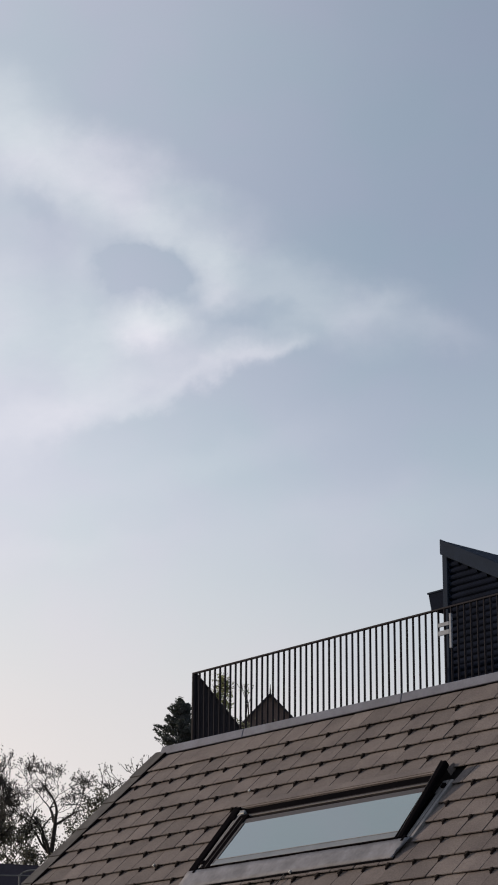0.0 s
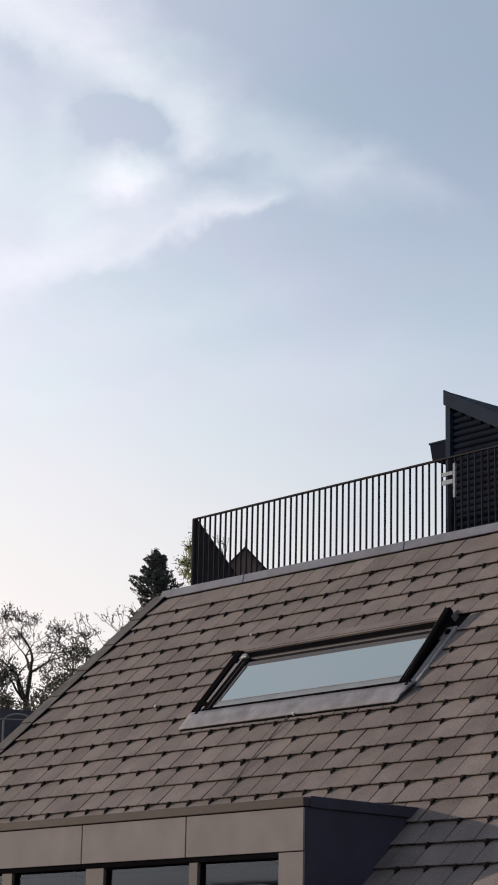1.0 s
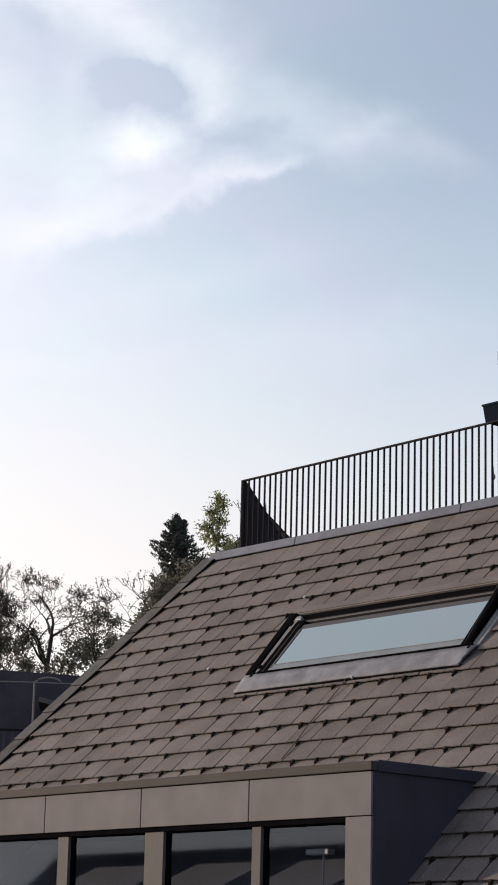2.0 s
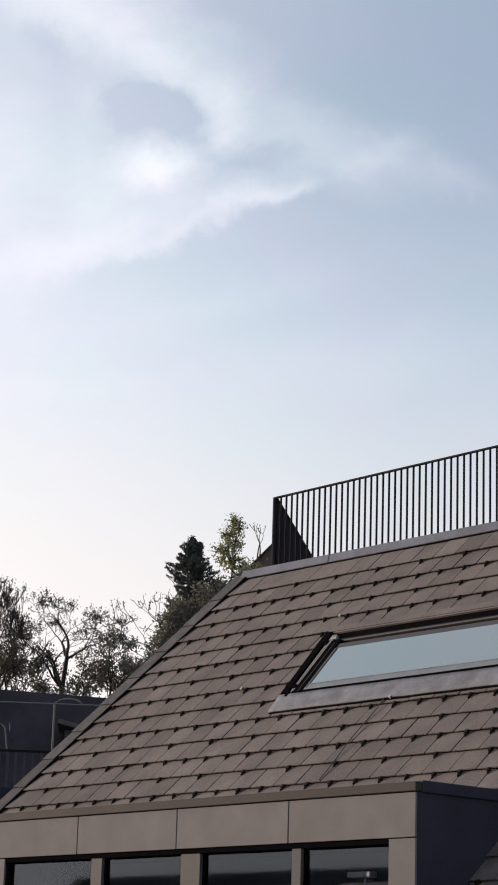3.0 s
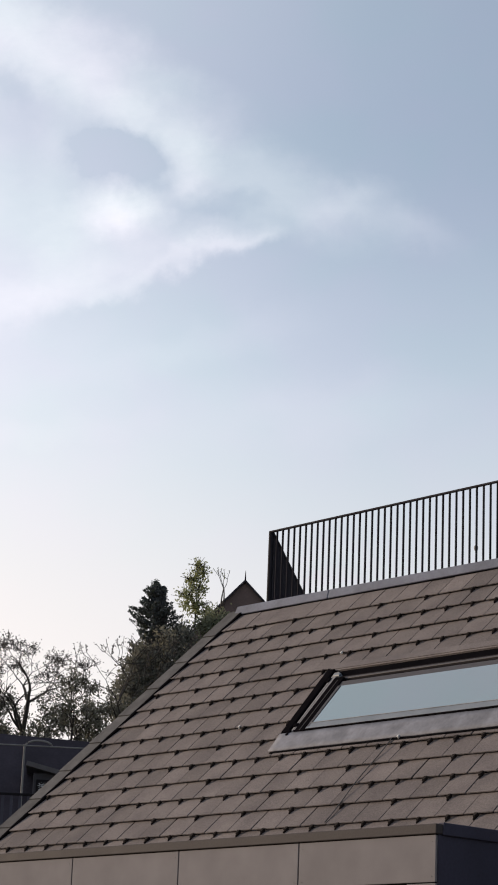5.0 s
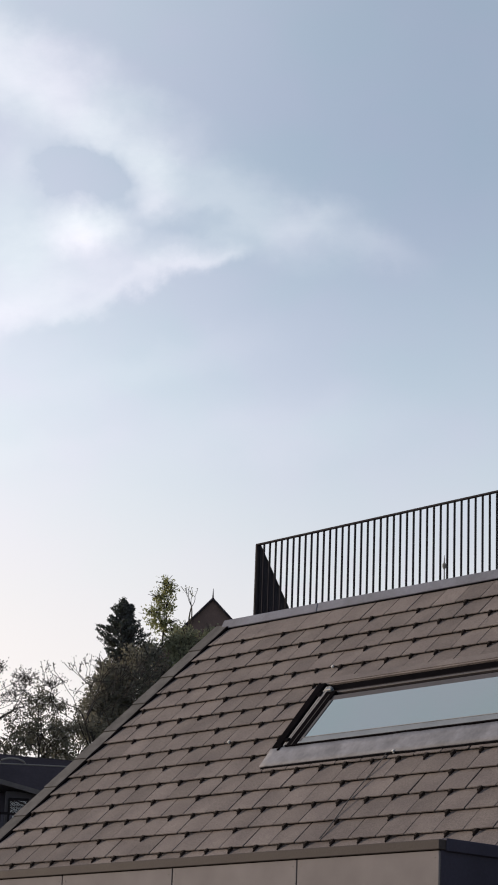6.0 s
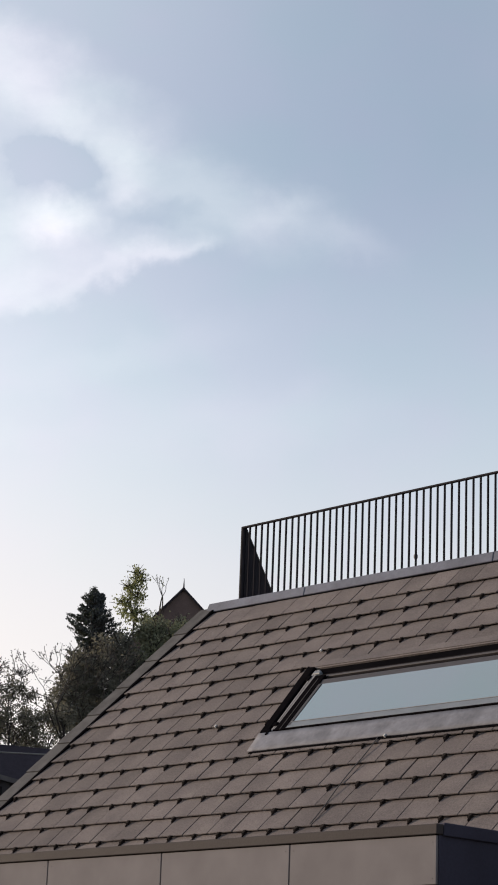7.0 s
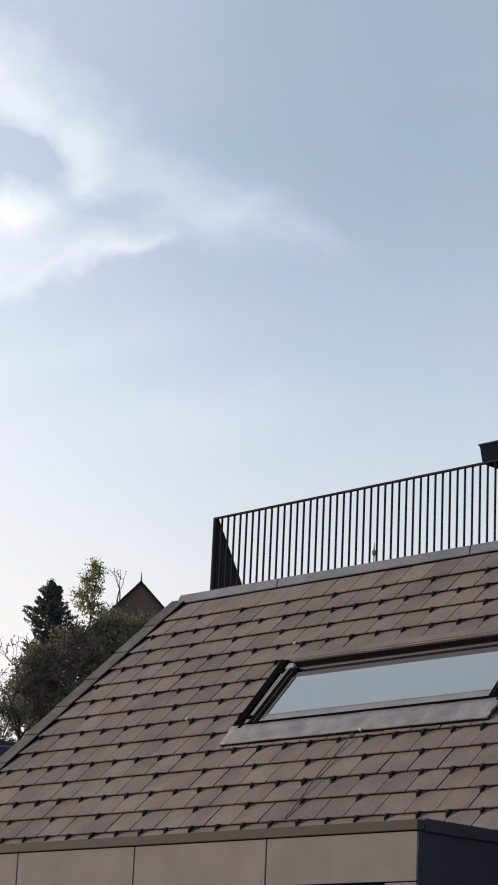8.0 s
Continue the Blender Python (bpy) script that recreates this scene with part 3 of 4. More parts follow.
    # black strip standing in for the shadow line under the apron's lower edge
    rb("apron_shadow", x0 - 0.01, x1 + 0.01, ya - 0.020, ya + 0.03, 0.020, 0.046, SEAL)
    part("apron", bm, LEAD, s, "dented grey lead apron", True)


build_skylight()


# ---- terrace railing ----
def railing(name, label, origin, way, length, pitch, first_post=True):
    r = empty(name, label, "railing", "terrace railings")
    way = Vector(way).normalized()
    m = Matrix.Translation(origin) @ Matrix.Rotation(math.atan2(way.y, way.x), 4, "Z")
    h = Z + 4.815 - origin[2]
    part("top_rail", box(-0.02, length, -0.022, 0.022, h - 0.022, h, 0.003, m), RAIL, r)
    part("bottom_rail", box(0, length, -0.015, 0.015, 0.06, 0.085, 0.003, m), RAIL, r)
    bar = bmesh.new()
    box(-0.005, 0.005, -0.015, 0.015, 0.05, h - 0.02, bm=bar)
    me = bpy.data.meshes.new("baluster")
    bar.to_mesh(me)
    bar.free()
    me.materials.append(RAIL)
    n = int(length / pitch)
    for i in range(n + 1):
        b = new("baluster", me)
        b.parent = r
        b.matrix_basis = m @ Matrix.Translation((0.015 + i * pitch, 0, 0))
    part("post", box(-0.02, 0.006, -0.021, 0.021, 0.0, h - 0.01, 0, m), RAIL, r)
    return r


RAIL_BASE = TERRACE_Z
railing("terrace_railing", "dark steel balcony railing with flat upright bars", (RAIL_X, RAIL_Y, RAIL_BASE), (1, 0, 0), 12.6, 0.1123)
railing("terrace_railing", "dark steel railing running back along the terrace end", (RAIL_X - 0.02, RAIL_Y + 0.05, RAIL_BASE), (-0.656, 0.755, 0), 6.5, 0.1123)


def rail_bracket():
    b = empty("gate_latch", "galvanised steel latch plates fixed to the railing", "latch")
    part("plate", box(-3.32, -3.13, RAIL_Y - 0.045, RAIL_Y - 0.025, Z + 4.565, Z + 4.615, 0.004), STEEL, b)
    part("plate", box(-3.32, -3.13, RAIL_Y - 0.045, RAIL_Y - 0.025, Z + 4.455, Z + 4.515, 0.004), STEEL, b)
    part("upright", box(-3.125, -3.085, RAIL_Y - 0.05, RAIL_Y - 0.02, Z + 4.27, Z + 4.71, 0.005), STEEL, b)


rail_bracket()


# ---- stair head on the terrace ----
def stair_head():
    s = empty("stair_housing", "dark corrugated rooftop stair housing with a sloping roof", "roof housing")
    y, x0, x1 = 6.41, -4.33, 3.5
    zt = Z + 6.10
    fall = -0.52
    # wall body under the slope
    bm = bmesh.new()
    xe = x0 + (zt - (TERRACE_Z + 0.9)) / -fall
    prof = [(x0, TERRACE_Z), (xe, TERRACE_Z), (xe, zt + fall * (xe - x0) - 0.12), (x0, zt - 0.12)]
    a = [bm.verts.new((x, y + 0.03, z)) for x, z in prof]
    b = [bm.verts.new((x, y + 3.2, z)) for x, z in prof]
    bm.faces.new(a)
    bm.faces.new(b[::-1])
    for i in range(4):
        j = (i + 1) % 4
        bm.faces.new((a[j], a[i], b[i], b[j]))
    bmesh.ops.recalc_face_normals(bm, faces=bm.faces[:])
    part("wall", bm, SIDING, s)
    # horizontal corrugated siding
    z = TERRACE_Z + 0.02
    while z < zt - 0.2:
        x_end = min(xe, x0 + (zt - 0.16 - (z + 0.07)) / -fall)
        if x_end - x0 > 0.25:
            q = bmesh.new()
            sec = [(0.024, 0.0), (0.004, 0.014), (-0.004, 0.030), (-0.004, 0.046), (0.004, 0.062), (0.024, 0.076)]
            va = [q.verts.new((x0 + 0.09, y + dy, z + dz)) for dy, dz in sec]
            vb = [q.verts.new((x_end, y + dy, z + dz)) for dy, dz in sec]
            for i in range(5):
                q.faces.new((va[i], vb[i], vb[i + 1], va[i + 1]))
            q.faces.new(va)
            q.faces.new(vb[::-1])
            part("siding_board", q, SIDING, s)
        z += 0.088
    part("corner_trim", box(x0 - 0.005, x0 + 0.085, y - 0.03, y + 0.06, TERRACE_Z, zt - 0.06, 0.006), BARGE, s)
    # sloping roof with its deep edge
    def edge(y0, y1, drop0, drop1):
        q = bmesh.new()
        za, zb = zt, zt + fall * (xe + 0.2 - x0)
        corners_box(q, [(x0 - 0.02, y0, za - drop1), (xe + 0.2, y0, zb - drop1), (xe + 0.2, y1, zb - drop1), (x0 - 0.02, y1, za - drop1),
                        (x0 - 0.02, y0, za + drop0), (xe + 0.2, y0, zb + drop0), (xe + 0.2, y1, zb + drop0), (x0 - 0.02, y1, za + drop0)])
        bmesh.ops.bevel(q, geom=q.edges[:], offset=0.01, segments=1, affect="EDGES")
        return q
    part("roof_edge", edge(y - 0.06, y - 0.02, 0.04, 0.17), BARGE, s)
    part("roof", edge(y - 0.02, y + 3.3, 0.03, 0.10), BARGE, s)
    c = empty("door_canopy", "small dark canopy box on the stair housing", "canopy")
    cy = 7.0
    part("canopy_body", slab([(-5.22, cy, Z + 5.66), (-4.37, cy, Z + 5.66), (-4.37, cy, Z + 5.36), (-5.17, cy, Z + 5.42)][::-1], 1.1), SIDING, c)
    part("canopy_top", box(-5.235, -4.37, cy - 0.015, cy + 1.12, Z + 5.66, Z + 5.685, 0.004), BARGE, c)


stair_head()


# ---- trees on the hillside ----
def grow(rng, start, way, length, radius, level, segs, tips, bend=0.25, up=0.12, fork=(2, 3), shrink=0.72, spread=0.6, min_r=0.008):
    """Adds a limb and what grows out of it. segs: (points, radii); tips: ends of twigs."""
    pts, n = [Vector(start)], 4
    d = Vector(way).normalized()
    for i in range(n):
        d = (d + Vector((rng.uniform(-1, 1), rng.uniform(-1, 1), rng.uniform(-1, 1))) * bend * 0.5 + Vector((0, 0, up * 0.5))).normalized()
        pts.append(pts[-1] + d * (length / n))
    end_r = max(min_r, radius * 0.55)
    segs.append((pts, [radius + (end_r - radius) * i / n for i in range(n + 1)], level))
    if level == 0:
        tips.append((pts[-1], d))
        tips.append((pts[2], d))
        return
    for i in range(rng.randint(*fork)):
        side = d.orthogonal().normalized()
        side = Matrix.Rotation(rng.uniform(0, 2 * math.pi), 3, d) @ side
        w = (d + side * rng.uniform(0.5, 1.3) * spread).normalized()
        at = pts[-1] if i < 2 else pts[rng.choice((2, 3))]
        grow(rng, at, w, length * shrink * rng.uniform(0.8, 1.15), end_r * rng.uniform(0.7, 0.95), level - 1, segs, tips, bend, up, fork, shrink, spread, min_r)


def limbs_mesh(segs):
    verts, faces = [], []
    for pts, radii, level in segs:
        sides = 6 if level > 3 else 4 if level > 1 else 3
        for i, p in enumerate(pts):
            d = (pts[min(i + 1, len(pts) - 1)] - pts[max(i - 1, 0)]).normalized()
            a = d.orthogonal().normalized()
            b = d.cross(a)
            for s in range(sides):
                t = 2 * math.pi * s / sides
                verts.append(p + (a * math.cos(t) + b * math.sin(t)) * radii[i])
        base = len(verts) - sides * len(pts)
        for i in range(len(pts) - 1):
            for s in range(sides):
                q = (s + 1) % sides
                o = base + i * sides
                faces.append((o + s, o + q, o + sides + q, o + sides + s))
    return verts, faces


def leaves_mesh(rng, spots, size, per, scatter, slim=0.55):
    verts, faces = [], []
    for p in spots:
        for _ in range(per):
            c = p + Vector((rng.gauss(0, scatter), rng.gauss(0, scatter), rng.gauss(0, scatter)))
            a = Vector((rng.uniform(-1, 1), rng.uniform(-1, 1), rng.uniform(-1, 1))).normalized()
            b = a.orthogonal().normalized()
            s = size * rng.uniform(0.6, 1.3)
            o = len(verts)
            verts += [c - a * s, c + b * s * slim, c + a * s, c - b * s * slim + a.cross(b) * s * 0.2]
            faces.append((o, o + 1, o + 2, o + 3))
    return verts, faces


def raw(name, data, mat, parent, smooth=False):
    me = bpy.data.meshes.new(name)
    me.from_pydata([tuple(v) for v in data[0]], [], data[1])
    me.materials.append(mat)
    ob = new(name, me)
    ob.parent = parent
    return ob


def tree(label, seed, base, top, fork_z, trunk_r, limbs, limb_len, levels, leaf, leaf_size, per, scatter, open_=0.8, lean=(0, 0), slim=0.55, twig=0.014, group="hillside trees", **kw):
    """A trunk up to the height fork_z, then limbs that open out and branch on."""
    rng = random.Random(seed)
    t = empty("tree", label, "tree", group)
    x, y = base
    z = ground_height(x, y) - 0.3
    segs, tips = [], []
    trunk = [Vector((x + lean[0] * q * (fork_z - z) + rng.uniform(-.06, .06), y + lean[1] * q * (fork_z - z) + rng.uniform(-.06, .06), z + (fork_z - z) * q)) for q in (0, .3, .55, .8, 1)]
    segs.append((trunk, [trunk_r * (1.25 - 0.5 * i / 4) for i in range(5)], 5))
    turn = rng.uniform(0, 6.28)
    for i in range(limbs):
        a = turn + 2 * math.pi * i / limbs + rng.uniform(-.4, .4)
        tilt = open_ * rng.uniform(0.45, 1.15) if i else 0.15
        w = Vector((math.cos(a) * tilt, math.sin(a) * tilt, 1.0))
        start = trunk[-1] if i < 3 else trunk[3]
        grow(rng, start, w, limb_len * rng.uniform(0.85, 1.15), trunk_r * rng.uniform(0.5, 0.72), levels, segs, tips, min_r=twig, **kw)
    high = max(p.z for p, _ in tips)
    k = (top - fork_z) / (high - fork_z)
    for pts, _, _ in segs[1:]:
        for p in pts:
            if p.z > fork_z:
                p.z = fork_z + (p.z - fork_z) * k
    raw("trunk", limbs_mesh(segs), BARK, t)
    spots = [p.copy() for p, _ in tips]
    if per:
        raw("crown", leaves_mesh(rng, spots, leaf_size, per, scatter, slim), leaf, t)
    return t


def bushy_tree(label, seed, base, top, clumps, leaf, size, category="tree", dense=330, limb=0.16):
    """A dense tree: limbs to the middles of uneven clumps, and each clump a cloud of leaves. clumps: x, y, z, radius."""
    rng = random.Random(seed)
    t = empty("tree", label, category, "hillside trees")
    x, y = base
    z = ground_height(x, y) - 0.3
    segs, spots = [], []
    peak = max(clumps, key=lambda c: c[2])
    stem = [Vector((x, y, z)).lerp(Vector((peak[0], peak[1], peak[2])), q) + Vector((rng.uniform(-.15, .15), rng.uniform(-.15, .15), 0)) * (0 < q < 1) for q in (0, 0.35, 0.6, 0.8, 1)]
    segs.append((stem, [limb * w for w in (1.4, 1.1, 0.8, 0.5, 0.15)], 4))
    for cx, cy, cz, r in clumps:
        root = min(stem[1:], key=lambda p: abs(p.z - (cz - 1.3 * r)))
        end = Vector((cx, cy, cz))
        mid = root.lerp(end, 0.5) + Vector((rng.uniform(-.3, .3), rng.uniform(-.3, .3), -0.1))
        segs.append(([root, mid, end], [limb * 0.6, limb * 0.4, limb * 0.15], 4))
        for _ in range(int(dense * r * r)):
            d = Vector((rng.gauss(0, 1), rng.gauss(0, 1), rng.gauss(0, 1))).normalized()
            bump = 0.70 + 0.75 * noise.noise(Vector((cx, cy, cz)) * 0.7 + d * 3.0)
            spots.append(Vector((cx, cy, cz)) + d * r * bump * (rng.random() ** 0.28))
        for _ in range(10):
            d = Vector((rng.gauss(0, 1), rng.gauss(0, 1), abs(rng.gauss(0, 1)))).normalized()
            c = Vector((cx, cy, cz))
            segs.append(([c, c + d * r * 0.6, c + d * r * 1.12], [0.06, 0.035, 0.015], 1))
    raw("trunk", limbs_mesh(segs), BARK, t)
    raw("crown", leaves_mesh(rng, spots, size, 2, 0.13), leaf, t)
    return t


def conifer(label, seed, base, top, width):
    rng = random.Random(seed)
    t = empty("conifer", label, "tree", "hillside trees")
    x, y = base
    z = ground_height(x, y) - 0.3
    segs = [([Vector((x, y, z)), Vector((x, y, (z + top) / 2)), Vector((x, y, top))], [0.28, 0.16, 0.02], 5)]
    spots = []
    zz = top - 0.15
    while zz > z + 1.0:
        reach = min(width, 0.10 + 0.66 * (top - zz) ** 0.88) * rng.uniform(0.70, 1.18)
        for k in range(10):
            ang = rng.uniform(0, 2 * math.pi)
            r = reach * rng.uniform(0.50, 1.12)
            d = Vector((math.cos(ang), math.sin(ang), 0))
            a = Vector((x, y, zz))
            b = a + d * r * 0.6 + Vector((0, 0, 0.05 * r))
            c = a + d * r + Vector((0, 0, 0.42 * r))
            segs.append(([a, b, c], [0.05, 0.03, 0.01], 1))
            for q in range(int(5 + 16 * r)):
                s = rng.random() ** 0.7
                thick = 0.15 * (1.1 - s)
                spots.append(a.lerp(c, s) + Vector((rng.gauss(0, thick), rng.gauss(0, thick), rng.gauss(0.02, thick))))
        zz -= 0.30
    # a second, lower leader beside the first
    side = Vector((0.42, 0.52, 0))
    for k in range(9):
        a = Vector((x, y, top - 1.9 + 0.17 * k)) + side * (0.5 + 0.07 * k)
        for _ in range(10):
            ang, r = rng.uniform(0, 2 * math.pi), (0.60 - 0.06 * k) * rng.uniform(0.5, 1.2)
            c = a + Vector((math.cos(ang) * r, math.sin(ang) * r, 0.25 * r))
            for q in range(8):
                spots.append(a.lerp(c, rng.random() ** 0.7) + Vector((rng.gauss(0, 0.05), rng.gauss(0, 0.05), rng.gauss(0, 0.05))))
    segs.append(([Vector((x, y, top - 2.2)), Vector((x, y, top - 1.6)) + side * 0.6, Vector((x, y, top - 0.45)) + side * 1.1], [0.08, 0.06, 0.02], 4))
    raw("trunk", limbs_mesh(segs), BARK, t)
    raw("crown", leaves_mesh(rng, spots, 0.13, 3, 0.06, 0.30), NEEDLES, t)
    return t


tree("bare spreading tree with crooked limbs and budding twig ends", 11, (-126.0, 84.2), 38.3, 33.0, 0.22, 6, 2.5, 5, LEAF_B, 0.10, 3, 0.13, 1.15, (0.05, 0.06), slim=0.38, twig=0.019, spread=0.85, up=0.10, bend=0.45, shrink=0.74, fork=(2, 3))
tree("tall bare tree with dense upright twigs", 4, (-126.9, 79.2), 39.4, 31.5, 0.20, 7, 2.6, 5, LEAF_B, 0.12, 1, 0.15, 0.50, (0, 0), slim=0.25, twig=0.022, spread=0.45, up=0.32, bend=0.25, fork=(2, 3))
tree("bare tree with a loose fan of thin branches", 23, (-119.3, 90.8), 38.6, 31.6, 0.15, 6, 2.9, 4, LEAF_B, 0.11, 2, 0.13, 0.85, (-0.05, -0.06), slim=0.42, twig=0.026, spread=0.75, up=0.14, bend=0.40, shrink=0.78, fork=(2, 2))
tree("small budding tree with a narrow brownish crown", 31, (-122.4, 87.2), 35.7, 31.0, 0.11, 6, 1.8, 4, LEAF_D, 0.11, 4, 0.22, 0.7, (0, 0), twig=0.02, spread=0.6, up=0.12, bend=0.35, fork=(2, 3))
tree("bare crooked tree at the wood's edge", 37, (-128.6, 81.6), 36.6, 30.5, 0.15, 6, 2.1, 4, LEAF_B, 0.11, 2, 0.13, 1.0, (0, 0), slim=0.4, twig=0.026, spread=0.8, up=0.06, bend=0.40, fork=(2, 3))
tree("thin tree with bare crooked branches", 44, (-128.4, 106.3), 48.0, 44.4, 0.14, 2, 1.7, 2, LEAF_G, 0.10, 1, 0.1, 0.5, (0.02, 0.04), twig=0.03, spread=0.6, up=0.2, bend=0.5, fork=(2, 2))
for k, (bx, by, tz) in enumerate(((-123.2, 88.4, 33.8), (-126.2, 83.0, 33.6), (-128.4, 80.4, 34.4), (-121.3, 90.2, 33.6), (-124.6, 86.2, 33.4), (-126.9, 81.6, 33.2), (-122.2, 87.6, 33.0))):
    tree("low tangled shrub with dull olive leaves", 60 + k, (bx, by), tz, 30.2, 0.07, 5, 1.2, 4, LEAF_D, 0.12, 4, 0.26, 1.3, (0, 0), twig=0.02, spread=0.9, up=0.02, bend=0.4, fork=(2, 3))
conifer("dark green conifer with a ragged pointed top", 3, (-128.45, 99.7), 45.6, 2.05)
bushy_tree("slender tree with fresh yellow-green leaves", 8, (-129.6, 105.2), 48.8,
           [(-129.5, 105.1, 48.1, 0.92), (-129.4, 105.5, 47.4, 0.98), (-129.7, 104.7, 46.8, 0.98), (-129.4, 105.2, 46.0, 1.22), (-129.8, 104.2, 45.2, 1.22), (-129.5, 104.9, 44.4, 1.46), (-129.0, 105.9, 44.0, 1.22)], LEAF_G, 0.12, dense=110, limb=0.13)
bushy_tree("broad bush tree with dull olive-brown leaves", 14, (-126.7, 97.1), 39.5,
           [(-126.5, 96.1, 37.8, 1.35), (-126.8, 97.3, 38.8, 1.6), (-126.5, 96.3, 36.3, 2.0), (-126.2, 98.1, 36.8, 2.0), (-126.2, 95.1, 35.4, 1.5), (-125.8, 96.7, 34.2, 2.0), (-125.5, 94.4, 33.4, 1.9)], LEAF_D, 0.13, dense=190)
bushy_tree("broad bush tree with dark brownish leaves", 15, (-125.8, 100.3), 41.5,
           [(-126.2, 99.5, 40.0, 1.7), (-125.8, 100.7, 40.4, 1.8), (-125.5, 99.7, 38.0, 2.2), (-125.2, 101.5, 38.6, 2.1), (-124.8, 99.3, 35.6, 2.3), (-124.5, 97.5, 33.4, 2.2)], LEAF_D, 0.13, dense=190)
bushy_tree("rounded tree with muted green leaves", 16, (-125.5, 104.1), 43.2,
           [(-125.7, 103.3, 42.0, 1.5), (-125.5, 104.5, 42.5, 1.6), (-125.0, 103.5, 40.4, 2.2), (-124.8, 105.7, 41.2, 2.0), (-124.5, 102.9, 38.0, 2.4), (-124.2, 105.9, 39.0, 2.2), (-128.0, 102.3, 41.6, 1.1), (-128.9, 101.8, 40.4, 1.2)], LEAF_E, 0.13, dense=190)
bushy_tree("low spreading tree with muted olive leaves", 17, (-124.7, 107.1), 43.8,
           [(-124.8, 106.7, 42.8, 1.4), (-124.5, 108.1, 42.6, 1.5), (-124.2, 107.3, 41.0, 2.0), (-124.0, 109.3, 41.0, 1.8)], LEAF_E, 0.13, dense=190)


# ---- gabled house on the hill ----
def hill_house():
    h = empty("gabled_house", "old brown brick house with a steep gable and finial", "house")
    ahead, right = Vector((-0.72, 0.69, 0)), Vector((0.69, 0.72, 0))
    apex = Vector((-135.42, 115.9, 49.55))
    m = Matrix.Translation((apex.x, apex.y, 0)) @ Matrix(((right.x, ahead.x, 0, 0), (right.y, ahead.y, 0, 0), (0, 0, 1, 0), (0, 0, 0, 1)))
    base, half, rise = ground_height(apex.x, apex.y) - 1.5, 5.2, 5.4
    bm = bmesh.new()
    prof = [(-half, base), (half, base), (half, apex.z - rise), (0, apex.z - 0.1), (-half, apex.z - rise)]
    a = [bm.verts.new((x, 0, z)) for x, z in prof]
    b = [bm.verts.new((x, 9, z)) for x, z in prof]
    bm.faces.new(a)
    bm.faces.new(b[::-1])
    for i in range(5):
        j = (i + 1) % 5
        bm.faces.new((a[j], a[i], b[i], b[j]))
    bmesh.ops.recalc_face_normals(bm, faces=bm.faces[:])
    bm.transform(m)
    part("wall", bm, BRICK, h)
    for s in (-1, 1):
        pts = [(0, -0.25, apex.z), (0, 9.2, apex.z), (s * (half + 0.4), 9.2, apex.z - rise - 0.45), (s * (half + 0.4), -0.25, apex.z - rise - 0.45)]
        q = slab([m @ Vector(p) for p in (pts if s < 0 else pts[::-1])], 0.16)
        part("roof", q, ROOF_D, h)
    part("finial", tube([m @ Vector((0, -0.1, apex.z - 0.1)), m @ Vector((0, -0.1, apex.z + 0.25)), m @ Vector((0, -0.1, apex.z + 0.85))], [0.08, 0.06, 0.02], 6), ROOF_D, h)
    w = part("window", box(-0.5, 0.5, -0.06, 0.05, apex.z - 5.0, apex.z - 3.4, 0.02, m), DARKWALL, h)
    part("pane", box(-0.42, 0.42, -0.08, -0.062, apex.z - 4.9, apex.z - 3.5, 0, m), PANE, w)


hill_house()


def mast():
    t = empty("mast", "grey slender mast with a rounded head on the hill", "mast")
    x, y = -106.95, 116.5
    g = ground_height(x, y)
    part("pole", tube([(x, y, g - 0.5), (x, y, 48.3)], [0.12, 0.05], 8), FRAME, t)
    part("head", tube([(x, y, 48.2), (x, y, 48.4), (x, y, 48.62), (x, y, 48.78), (x, y, 49.4)], [0.06, 0.17, 0.17, 0.06, 0.02], 8), FRAME, t)


mast()


